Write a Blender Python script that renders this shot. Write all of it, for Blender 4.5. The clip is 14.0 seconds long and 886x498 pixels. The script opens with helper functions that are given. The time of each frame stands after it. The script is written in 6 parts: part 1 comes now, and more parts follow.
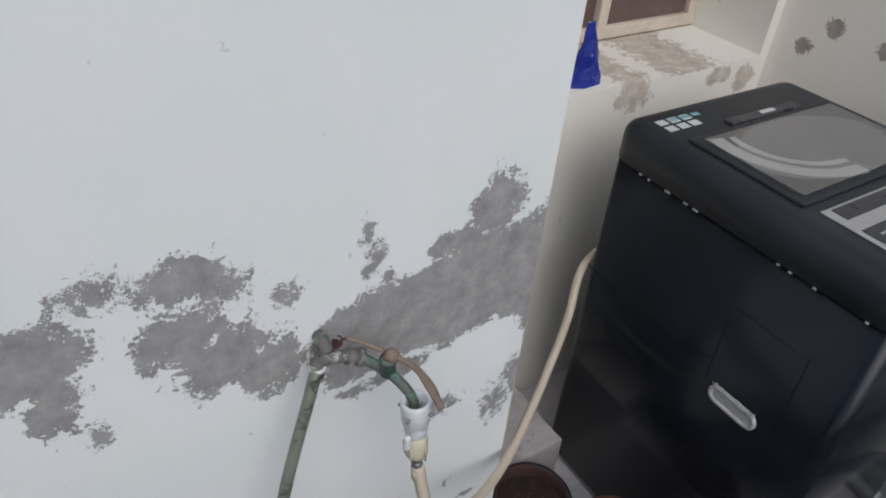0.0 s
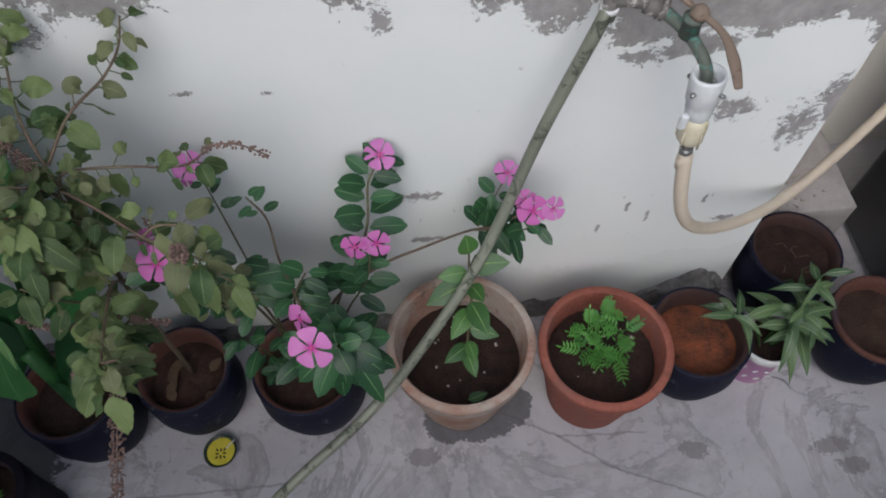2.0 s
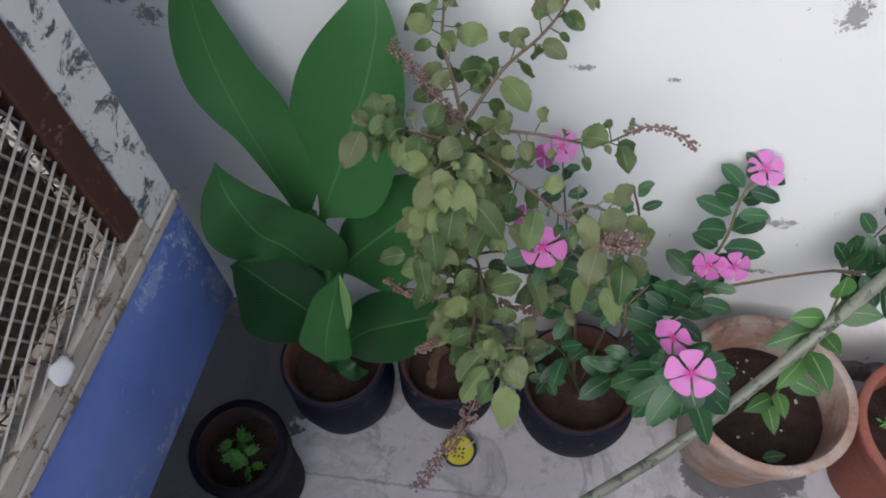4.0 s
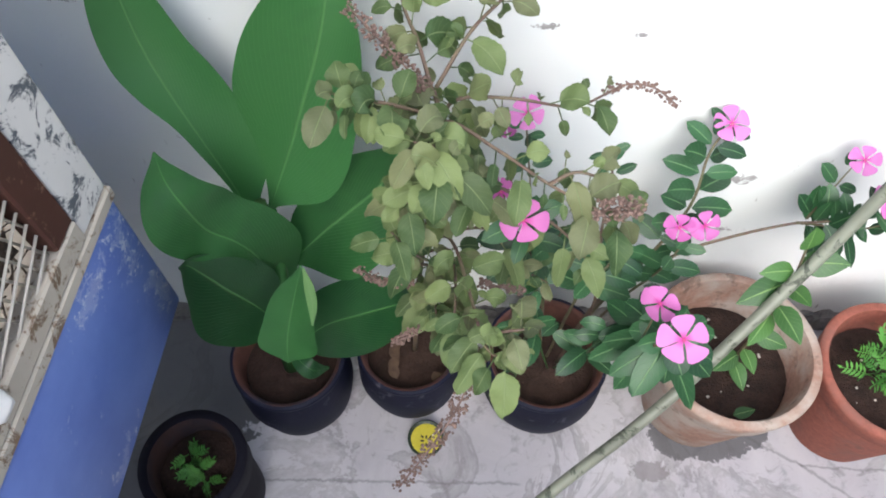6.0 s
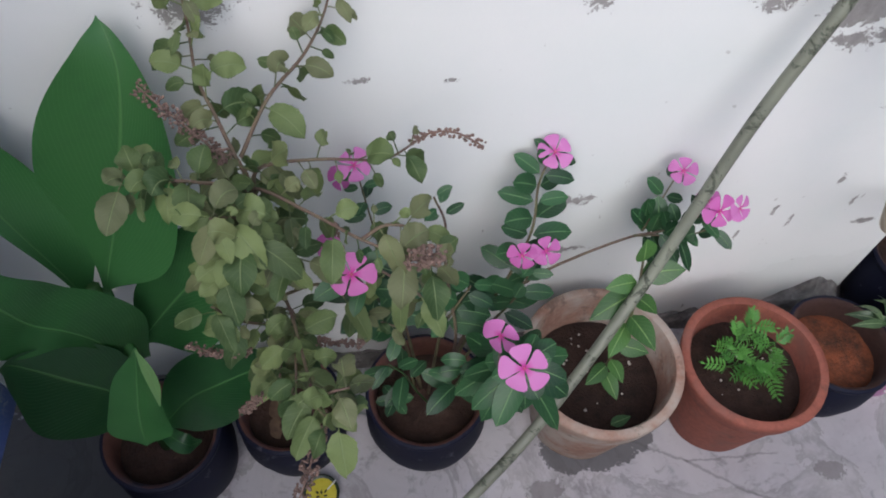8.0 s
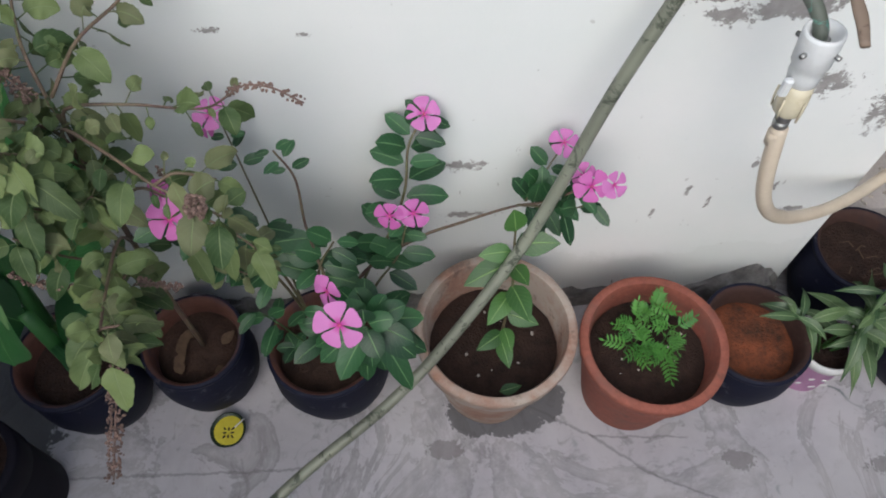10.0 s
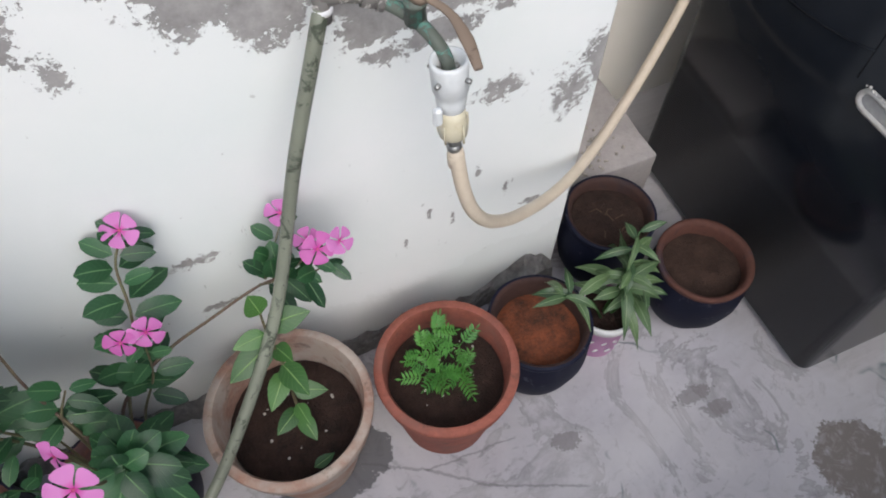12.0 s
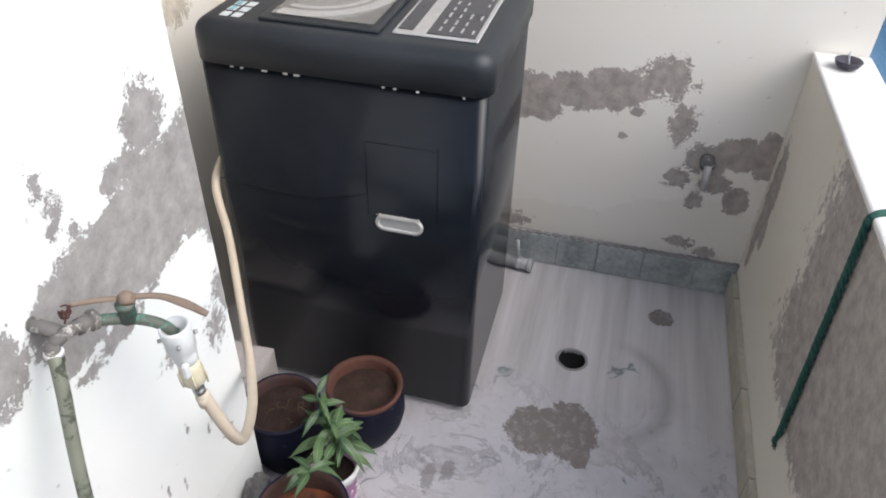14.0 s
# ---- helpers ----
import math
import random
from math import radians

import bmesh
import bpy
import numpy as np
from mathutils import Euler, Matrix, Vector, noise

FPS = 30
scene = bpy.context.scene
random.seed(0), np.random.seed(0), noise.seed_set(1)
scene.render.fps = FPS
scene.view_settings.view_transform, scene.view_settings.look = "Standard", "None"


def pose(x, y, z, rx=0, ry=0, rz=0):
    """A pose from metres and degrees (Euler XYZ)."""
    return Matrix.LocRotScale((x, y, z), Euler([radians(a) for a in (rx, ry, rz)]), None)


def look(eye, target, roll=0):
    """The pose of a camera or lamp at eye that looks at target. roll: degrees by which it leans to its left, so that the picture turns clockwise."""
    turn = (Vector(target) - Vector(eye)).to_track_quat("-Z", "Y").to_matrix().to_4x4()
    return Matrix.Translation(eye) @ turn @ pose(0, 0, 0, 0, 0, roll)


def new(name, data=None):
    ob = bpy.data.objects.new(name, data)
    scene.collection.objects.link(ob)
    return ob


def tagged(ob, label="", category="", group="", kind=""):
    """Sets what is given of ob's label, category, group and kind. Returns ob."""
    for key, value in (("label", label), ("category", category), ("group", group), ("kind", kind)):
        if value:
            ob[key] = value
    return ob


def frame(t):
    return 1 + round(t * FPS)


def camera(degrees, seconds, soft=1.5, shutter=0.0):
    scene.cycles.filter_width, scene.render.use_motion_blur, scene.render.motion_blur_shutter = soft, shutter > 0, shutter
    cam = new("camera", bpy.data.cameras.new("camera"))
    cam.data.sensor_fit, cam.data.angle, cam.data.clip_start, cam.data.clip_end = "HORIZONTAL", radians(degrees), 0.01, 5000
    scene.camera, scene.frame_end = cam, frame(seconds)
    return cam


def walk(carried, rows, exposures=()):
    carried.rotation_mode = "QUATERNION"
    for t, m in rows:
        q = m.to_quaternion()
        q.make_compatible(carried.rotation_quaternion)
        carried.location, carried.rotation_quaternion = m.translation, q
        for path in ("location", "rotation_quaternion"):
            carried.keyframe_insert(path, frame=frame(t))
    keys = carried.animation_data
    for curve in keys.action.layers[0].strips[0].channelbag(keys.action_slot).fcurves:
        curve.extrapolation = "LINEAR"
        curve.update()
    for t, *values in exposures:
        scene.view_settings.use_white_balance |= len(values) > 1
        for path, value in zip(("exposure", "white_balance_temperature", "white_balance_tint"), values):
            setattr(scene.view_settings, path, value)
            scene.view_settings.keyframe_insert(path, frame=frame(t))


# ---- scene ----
cam = camera(63.2, 14.0, soft=1.9)
PATH = [
    (0, (0.756, -0.634, 1.476), (1.682, 0.687, 0.293), 5.2),
    (0.5, (0.783, -0.641, 1.444), (1.319, 0.71, 0.071), 2.7),
    (1, (0.789, -0.631, 1.41), (1.015, 0.63, -0.125), -0.1),
    (1.5, (0.784, -0.635, 1.372), (0.942, 0.457, -0.296), 0.9),
    (2, (0.771, -0.645, 1.353), (0.836, 0.383, -0.361), -2.08),
    (2.5, (0.706, -0.649, 1.319), (0.588, 0.374, -0.395), -5.63),
    (3, (0.612, -0.644, 1.295), (0.405, 0.384, -0.409), -4.81),
    (3.5, (0.529, -0.629, 1.287), (0.289, 0.389, -0.418), -6.0),
    (3.7, (0.493, -0.622, 1.282), (0.247, 0.435, -0.399), -5.62),
    (5.8, (0.397, -0.584, 1.227), (0.372, 0.426, -0.499), -0.0),
    (6, (0.398, -0.586, 1.226), (0.387, 0.439, -0.491), 0.4),
    (6.5, (0.4, -0.588, 1.231), (0.403, 0.527, -0.428), 0.31),
    (7, (0.406, -0.587, 1.232), (0.479, 0.515, -0.435), 1.11),
    (7.5, (0.438, -0.58, 1.233), (0.633, 0.514, -0.429), 2.58),
    (7.7, (0.459, -0.575, 1.242), (0.679, 0.513, -0.421), 2.88),
    (9.8, (0.698, -0.602, 1.256), (0.687, 0.391, -0.48), -1.1),
    (10, (0.734, -0.602, 1.256), (0.762, 0.395, -0.478), -0.6),
    (10.5, (0.8, -0.606, 1.253), (0.952, 0.377, -0.482), 1.1),
    (11, (0.845, -0.614, 1.249), (1.027, 0.336, -0.502), -0.5),
    (11.5, (0.876, -0.6, 1.256), (1.11, 0.365, -0.48), -2.1),
    (12, (0.883, -0.584, 1.268), (1.315, 0.383, -0.429), 0.7),
    (12.5, (0.828, -0.548, 1.28), (1.554, 0.313, -0.373), 2.9),
    (12.9, (0.745, -0.503, 1.291), (1.738, 0.139, -0.322), 3.4),
    (13.5, (0.667, -0.514, 1.339), (1.917, -0.058, -0.154), 4.1),
    (13.8, (0.605, -0.567, 1.383), (2.051, -0.112, 0.078), 1.9),
    (14, (0.564, -0.586, 1.405), (2.099, -0.209, 0.18), 1.6),
]
EXPOSURES = [
    (0.0, -0.36, 5880, 8), (0.5, -0.41, 5920, 8), (1.5, -0.28, 5980, 9), (2.5, -0.08, 5930, 10), (3.0, -0.05, 5880, 12), (3.5, 0.07, 5900, 12), (3.8, 0.17, 5920, 12),
    (5.6, 1.15, 6050, 9), (6.5, 1.17, 6050, 9), (7.0, 0.67, 5980, 11), (7.5, 0.17, 5900, 13), (9.8, 0.19, 6080, 8), (11.5, 0.29, 6050, 9),
    (12.5, 0.29, 6080, 9), (13.2, 0.39, 6120, 9), (14.0, 0.67, 6120, 9),
]
walk(cam, [(t, look(eye, target, roll)) for t, eye, target, roll in PATH], EXPOSURES)

# ---- light: bright hazy sky over an open terrace, sun veiled ----
world = bpy.data.worlds.new("sky")
scene.world = world
world.use_nodes = True
wn = world.node_tree
sky = wn.nodes.new("ShaderNodeTexSky")
sky.sky_type = "NISHITA"
sky.sun_disc = False
sky.sun_elevation = radians(46)
sky.sun_rotation = radians(193)
sky.air_density = 1.0
sky.dust_density = 4.0
sky.ozone_density = 1.0
wn.links.new(sky.outputs[0], wn.nodes["Background"].inputs[0])
wn.nodes["Background"].inputs[1].default_value = 0.135
sun = bpy.data.lights.new("sun", "SUN")
sun.energy = 1.3
sun.angle = radians(60)
sun.color = (1.0, 0.985, 0.965)
sun_ob = new("sun", sun)
sun_ob.matrix_world = look((0.1, -3.9, 4.5), (1.0, 0, 0.3))

# ---- node helpers ----
def shader(name):
    m = bpy.data.materials.new(name)
    m.use_nodes = True
    return m, m.node_tree, m.node_tree.nodes["Principled BSDF"]


def node(nt, kind, **values):
    n = nt.nodes.new(kind)
    for key, value in values.items():
        if key == "op":
            n.operation = value
        elif key == "blend":
            n.data_type = "RGBA"
            n.blend_type = value
        else:
            n.inputs[key.replace("_", " ")].default_value = value
    return n


def math_node(nt, op, a, b=None, clamp=False):
    n = nt.nodes.new("ShaderNodeMath")
    n.operation = op
    n.use_clamp = clamp
    for i, v in enumerate((a, b)):
        if v is None:
            continue
        if isinstance(v, (int, float)):
            n.inputs[i].default_value = v
        else:
            nt.links.new(v, n.inputs[i])
    return n.outputs[0]


def mix(nt, fac, a, b, blend="MIX"):
    n = nt.nodes.new("ShaderNodeMix")
    n.data_type = "RGBA"
    n.blend_type = blend
    for i, v in ((0, fac), (6, a), (7, b)):
        if isinstance(v, (int, float)):
            n.inputs[i].default_value = v
        elif isinstance(v, tuple):
            n.inputs[i].default_value = (*v, 1.0)
        else:
            nt.links.new(v, n.inputs[i])
    return n.outputs[2]


def noise_tex(nt, vec, scale, detail=4.0, rough=0.6, distort=0.0):
    n = nt.nodes.new("ShaderNodeTexNoise")
    n.inputs["Scale"].default_value = scale
    n.inputs["Detail"].default_value = detail
    n.inputs["Roughness"].default_value = rough
    n.inputs["Distortion"].default_value = distort
    nt.links.new(vec, n.inputs["Vector"])
    return n.outputs[0]


def ramp(nt, value, lo, hi):
    n = nt.nodes.new("ShaderNodeMapRange")
    n.inputs[1].default_value, n.inputs[2].default_value = lo, hi
    nt.links.new(value, n.inputs[0])
    return n.outputs[0]


def coords(nt, kind="Object"):
    return nt.nodes.new("ShaderNodeTexCoord").outputs[kind]


def place(nt):
    return nt.nodes.new("ShaderNodeNewGeometry").outputs["Position"]


def bump(nt, bsdf, height, strength=0.3, distance=0.003):
    b = nt.nodes.new("ShaderNodeBump")
    b.inputs["Strength"].default_value = strength
    b.inputs["Distance"].default_value = distance
    nt.links.new(height, b.inputs["Height"])
    nt.links.new(b.outputs[0], bsdf.inputs["Normal"])
    return b


def surface(name, base, second, rough=0.7, scale=12.0, fine=140.0, relief=0.25, depth=0.002, metal=0.0, spec=0.4, spread=(0.35, 0.65)):
    """Two tones mixed by a coarse and a fine noise, with fine relief."""
    m, nt, bsdf = shader(name)
    p = place(nt)
    coarse = noise_tex(nt, p, scale, 5, 0.6)
    small = noise_tex(nt, p, fine, 3, 0.6)
    both = math_node(nt, "ADD", math_node(nt, "MULTIPLY", coarse, 0.7), math_node(nt, "MULTIPLY", small, 0.3))
    nt.links.new(mix(nt, ramp(nt, both, *spread), base, second), bsdf.inputs["Base Color"])
    rr = nt.nodes.new("ShaderNodeMapRange")
    rr.inputs[3].default_value, rr.inputs[4].default_value = max(rough - 0.12, 0.05), min(rough + 0.12, 1.0)
    nt.links.new(coarse, rr.inputs[0])
    nt.links.new(rr.outputs[0], bsdf.inputs["Roughness"])
    bsdf.inputs["Metallic"].default_value = metal
    bsdf.inputs["Specular IOR Level"].default_value = spec
    bump(nt, bsdf, small, relief, depth)
    return m


def blob_mask(nt, vec, blobs, axes, ragged=0.55, scale=22.0, hole=0.0, square=False):
    """1 inside a set of ragged round patches. blobs: (a, b, ra, rb); axes: which two coordinates they lie in."""
    sep = nt.nodes.new("ShaderNodeSeparateXYZ")
    nt.links.new(vec, sep.inputs[0])
    comb = nt.nodes.new("ShaderNodeCombineXYZ")
    nt.links.new(sep.outputs[axes[0]], comb.inputs[0])
    nt.links.new(sep.outputs[axes[1]], comb.inputs[1])
    best = None
    for a, b, ra, rb in blobs:
        sub = nt.nodes.new("ShaderNodeVectorMath")
        sub.operation = "SUBTRACT"
        nt.links.new(comb.outputs[0], sub.inputs[0])
        sub.inputs[1].default_value = (a, b, 0)
        mul = nt.nodes.new("ShaderNodeVectorMath")
        mul.operation = "MULTIPLY"
        nt.links.new(sub.outputs[0], mul.inputs[0])
        mul.inputs[1].default_value = (1 / ra, 1 / rb, 0)
        if square:
            part_xy = nt.nodes.new("ShaderNodeSeparateXYZ")
            nt.links.new(mul.outputs[0], part_xy.inputs[0])
            far = math_node(nt, "MAXIMUM", math_node(nt, "ABSOLUTE", part_xy.outputs[0]), math_node(nt, "ABSOLUTE", part_xy.outputs[1]))
        else:
            ln = nt.nodes.new("ShaderNodeVectorMath")
            ln.operation = "LENGTH"
            nt.links.new(mul.outputs[0], ln.inputs[0])
            far = ln.outputs["Value"]
        f = math_node(nt, "SUBTRACT", 1.0, far)
        best = f if best is None else math_node(nt, "MAXIMUM", best, f)
    n1 = noise_tex(nt, vec, scale, 6, 0.68, 0.4)
    n2 = noise_tex(nt, vec, scale * 5, 4, 0.7)
    n = math_node(nt, "ADD", math_node(nt, "MULTIPLY", n1, 0.65), math_node(nt, "MULTIPLY", n2, 0.35))
    rag = math_node(nt, "MULTIPLY", math_node(nt, "SUBTRACT", n, 0.5), ragged * 4)
    return ramp(nt, math_node(nt, "ADD", best, math_node(nt, "ADD", rag, -hole)), 0.0, 0.05)


# ---- materials ----
def plaster(name, paint, second, blobs, axes, cement=(0.21, 0.2, 0.19), scale=22.0, ragged=0.6, stain=None, marks=None, solid=None, square=False, hole=0.0):
    """Chalky paint on plaster that has flaked off in patches to grey cement."""
    m, nt, bsdf = shader(name)
    p = place(nt)
    cloud = noise_tex(nt, p, 3.2, 5, 0.6)
    grain = noise_tex(nt, p, 160, 3, 0.6)
    col = mix(nt, ramp(nt, cloud, 0.3, 0.7), paint, second)
    # fine scuffs and specks
    speck = ramp(nt, noise_tex(nt, p, 42, 3, 0.55), 0.71, 0.74)
    col = mix(nt, math_node(nt, "MULTIPLY", speck, 0.45), col, (0.34, 0.34, 0.32))
    if stain:
        for colour, spots, ax, sc in stain:
            col = mix(nt, math_node(nt, "MULTIPLY", blob_mask(nt, p, spots, ax, 0.5, sc), 0.10), col, colour)
    mask = blob_mask(nt, p, blobs, axes, ragged, scale, hole)
    if solid:
        # smoother trowelled patches with a crisp edge
        mask = math_node(nt, "MAXIMUM", mask, blob_mask(nt, p, solid, axes, 0.2 if square else 0.42, 24.0, 0.0, square))
    if marks:
        mask = math_node(nt, "MAXIMUM", mask, blob_mask(nt, p, marks, axes, 1.25, 75.0, 0.4))
        # short slanting scratches and chips low on the wall
        tilt = nt.nodes.new("ShaderNodeMapping")
        tilt.inputs["Rotation"].default_value = (0.0, 0.35, 0.0)
        tilt.inputs["Scale"].default_value = (70.0, 20.0, 20.0)
        nt.links.new(p, tilt.inputs[0])
        nick = ramp(nt, noise_tex(nt, tilt.outputs[0], 1.0, 3, 0.6, 0.4), 0.70, 0.73)
        height = nt.nodes.new("ShaderNodeSeparateXYZ")
        nt.links.new(p, height.inputs[0])
        low = math_node(nt, "SUBTRACT", 1.0, ramp(nt, height.outputs[2], 0.30, 0.55))
        mask = math_node(nt, "MAXIMUM", mask, math_node(nt, "MULTIPLY", nick, low))
    patchy = noise_tex(nt, p, 30, 6, 0.7)
    bare = mix(nt, ramp(nt, patchy, 0.35, 0.65), cement, tuple(min(c * 1.55, 1) for c in cement))
    nt.links.new(mix(nt, mask, col, bare), bsdf.inputs["Base Color"])
    bsdf.inputs["Roughness"].default_value = 0.88
    bsdf.inputs["Specular IOR Level"].default_value = 0.25
    h = math_node(nt, "SUBTRACT", math_node(nt, "MULTIPLY", grain, 0.12), mask)
    h = math_node(nt, "ADD", h, math_node(nt, "MULTIPLY", math_node(nt, "MULTIPLY", patchy, mask), 0.8))
    bump(nt, bsdf, h, 0.7, 0.0016)
    return m


WALL_PATCHES = [
    (0.44, 0.875, 0.10, 0.055), (0.51, 0.865, 0.04, 0.02), (0.62, 0.935, 0.075, 0.045), (0.70, 0.925, 0.075, 0.062),
    (0.715, 0.86, 0.03, 0.06), (0.855, 0.895, 0.055, 0.055), (0.90, 0.845, 0.07, 0.06), (0.955, 0.81, 0.05, 0.05),
    (0.875, 0.975, 0.045, 0.035), (1.285, 0.955, 0.05, 0.055), (1.225, 0.915, 0.05, 0.022), (1.07, 0.745, 0.06, 0.03), (1.14, 0.71, 0.05, 0.02),
]
WALL_BANDS = [
    (1.06, 0.805, 0.055, 0.055), (1.10, 0.81, 0.07, 0.065), (1.15, 0.81, 0.08, 0.075), (1.21, 0.815, 0.09, 0.085), (1.28, 0.825, 0.09, 0.095),
    (1.335, 0.83, 0.08, 0.095), (1.39, 0.815, 0.055, 0.12), (1.39, 0.58, 0.03, 0.05),
]
WALL_MARKS = [
    (0.84, 0.975, 0.05, 0.03), (0.78, 0.99, 0.05, 0.03), (0.915, 0.95, 0.04, 0.03), (0.98, 0.915, 0.03, 0.025), (1.088, 0.97, 0.014, 0.03), (1.09, 0.912, 0.016, 0.02),
    (1.335, 0.54, 0.042, 0.062), (1.225, 0.585, 0.05, 0.028), (1.10, 0.93, 0.02, 0.035), (1.12, 0.89, 0.015, 0.02), (1.365, 0.60, 0.03, 0.045), (0.95, 0.76, 0.03, 0.016), (1.07, 0.70, 0.04, 0.02),
    (0.75, 0.79, 0.02, 0.03), (1.24, 0.74, 0.04, 0.016),
    (0.785, 0.315, 0.05, 0.011), (0.78, 0.44, 0.045, 0.016), (0.50, 0.70, 0.02, 0.006), (0.60, 0.69, 0.014, 0.006),
    (1.20, 0.42, 0.007, 0.024), (-0.03, 0.765, 0.03, 0.012), (0.0, 0.742, 0.022, 0.02), (0.05, 0.60, 0.03, 0.03),
    (1.30, 0.30, 0.03, 0.012), (1.12, 0.36, 0.006, 0.02), (1.16, 0.33, 0.005, 0.02), (1.25, 0.36, 0.006, 0.02), (1.08, 0.30, 0.005, 0.018), (0.35, 0.81, 0.05, 0.03),
]
M_WALL = plaster("white_plaster", (0.675, 0.715, 0.70), (0.745, 0.755, 0.75), WALL_PATCHES, (0, 2), cement=(0.23, 0.222, 0.218), marks=WALL_MARKS, solid=WALL_BANDS, scale=34.0, ragged=0.95, hole=0.1,
                 stain=[((0.40, 0.42, 0.38), [(0.2, 0.06, 0.5, 0.13), (0.9, 0.06, 0.6, 0.11), (1.3, 0.1, 0.2, 0.1)], (0, 2), 9.0)])
M_RETURN = plaster("stained_plaster", (0.74, 0.71, 0.64), (0.78, 0.76, 0.72), [(0.02, 0.56, 0.1, 0.06), (0.1, 0.36, 0.2, 0.14)], (1, 2),
                   stain=[((0.26, 0.22, 0.10), [(0.22, 0.72, 0.13, 0.34), (0.3, 0.4, 0.12, 0.3)], (1, 2), 8.0)])
M_RECESS = plaster("cream_plaster", (0.78, 0.74, 0.66), (0.80, 0.78, 0.72),
                   [(1.92, 0.855, 0.05, 0.045), (2.2, 0.85, 0.05, 0.02), (2.29, 0.83, 0.035, 0.03), (2.1, 0.885, 0.09, 0.012)], (0, 2), cement=(0.42, 0.38, 0.32), scale=40.0, ragged=1.0)
BACK_PATCHES = [
    (-0.72, 0.64, 0.07, 0.055), (-0.78, 0.52, 0.035, 0.055), (-0.845, 0.43, 0.04, 0.045), (-0.80, 0.36, 0.035, 0.03), (-0.90, 0.36, 0.04, 0.03),
    (-0.66, 0.54, 0.018, 0.014), (-0.635, 0.467, 0.012, 0.012), (-0.86, 0.30, 0.02, 0.03), (-0.85, 0.155, 0.04, 0.02), (-0.93, 0.13, 0.03, 0.02),
    (0.22, 0.99, 0.02, 0.025), (0.1, 0.98, 0.02, 0.02), (0.28, 0.93, 0.02, 0.02), (-0.30, 0.14, 0.12, 0.03),
]
BACK_BANDS = [
    (-0.25, 0.55, 0.12, 0.075), (-0.38, 0.545, 0.10, 0.07), (-0.50, 0.575, 0.10, 0.055), (-0.60, 0.595, 0.09, 0.06),
    (-0.94, 0.455, 0.075, 0.05), (-1.01, 0.46, 0.04, 0.075), (-0.965, 0.32, 0.035, 0.045), (-0.89, 0.41, 0.03, 0.03),
]
M_BACK = plaster("cream_wall_paint", (0.86, 0.81, 0.72), (0.88, 0.845, 0.77), BACK_PATCHES, (1, 2), cement=(0.32, 0.285, 0.255), scale=34.0, ragged=1.0, solid=BACK_BANDS,
                 stain=[((0.50, 0.44, 0.30), [(-0.85, 0.2, 0.25, 0.1), (-0.5, 0.16, 0.4, 0.06)], (1, 2), 6.0)])
M_PARAPET = plaster("parapet_plaster", (0.68, 0.64, 0.55), (0.72, 0.69, 0.62),
                    [(2.28, 0.40, 0.05, 0.15), (2.3, 0.25, 0.03, 0.1), (2.24, 0.3, 0.03, 0.05), (1.5, 0.02, 0.9, 0.05)], (0, 2), cement=(0.30, 0.275, 0.255), ragged=0.6,
                    solid=[(0.93, 0.57, 0.97, 0.31)], square=True)
M_PARAPET_TOP = surface("parapet_top_paint", (0.74, 0.73, 0.71), (0.66, 0.65, 0.63), 0.8)


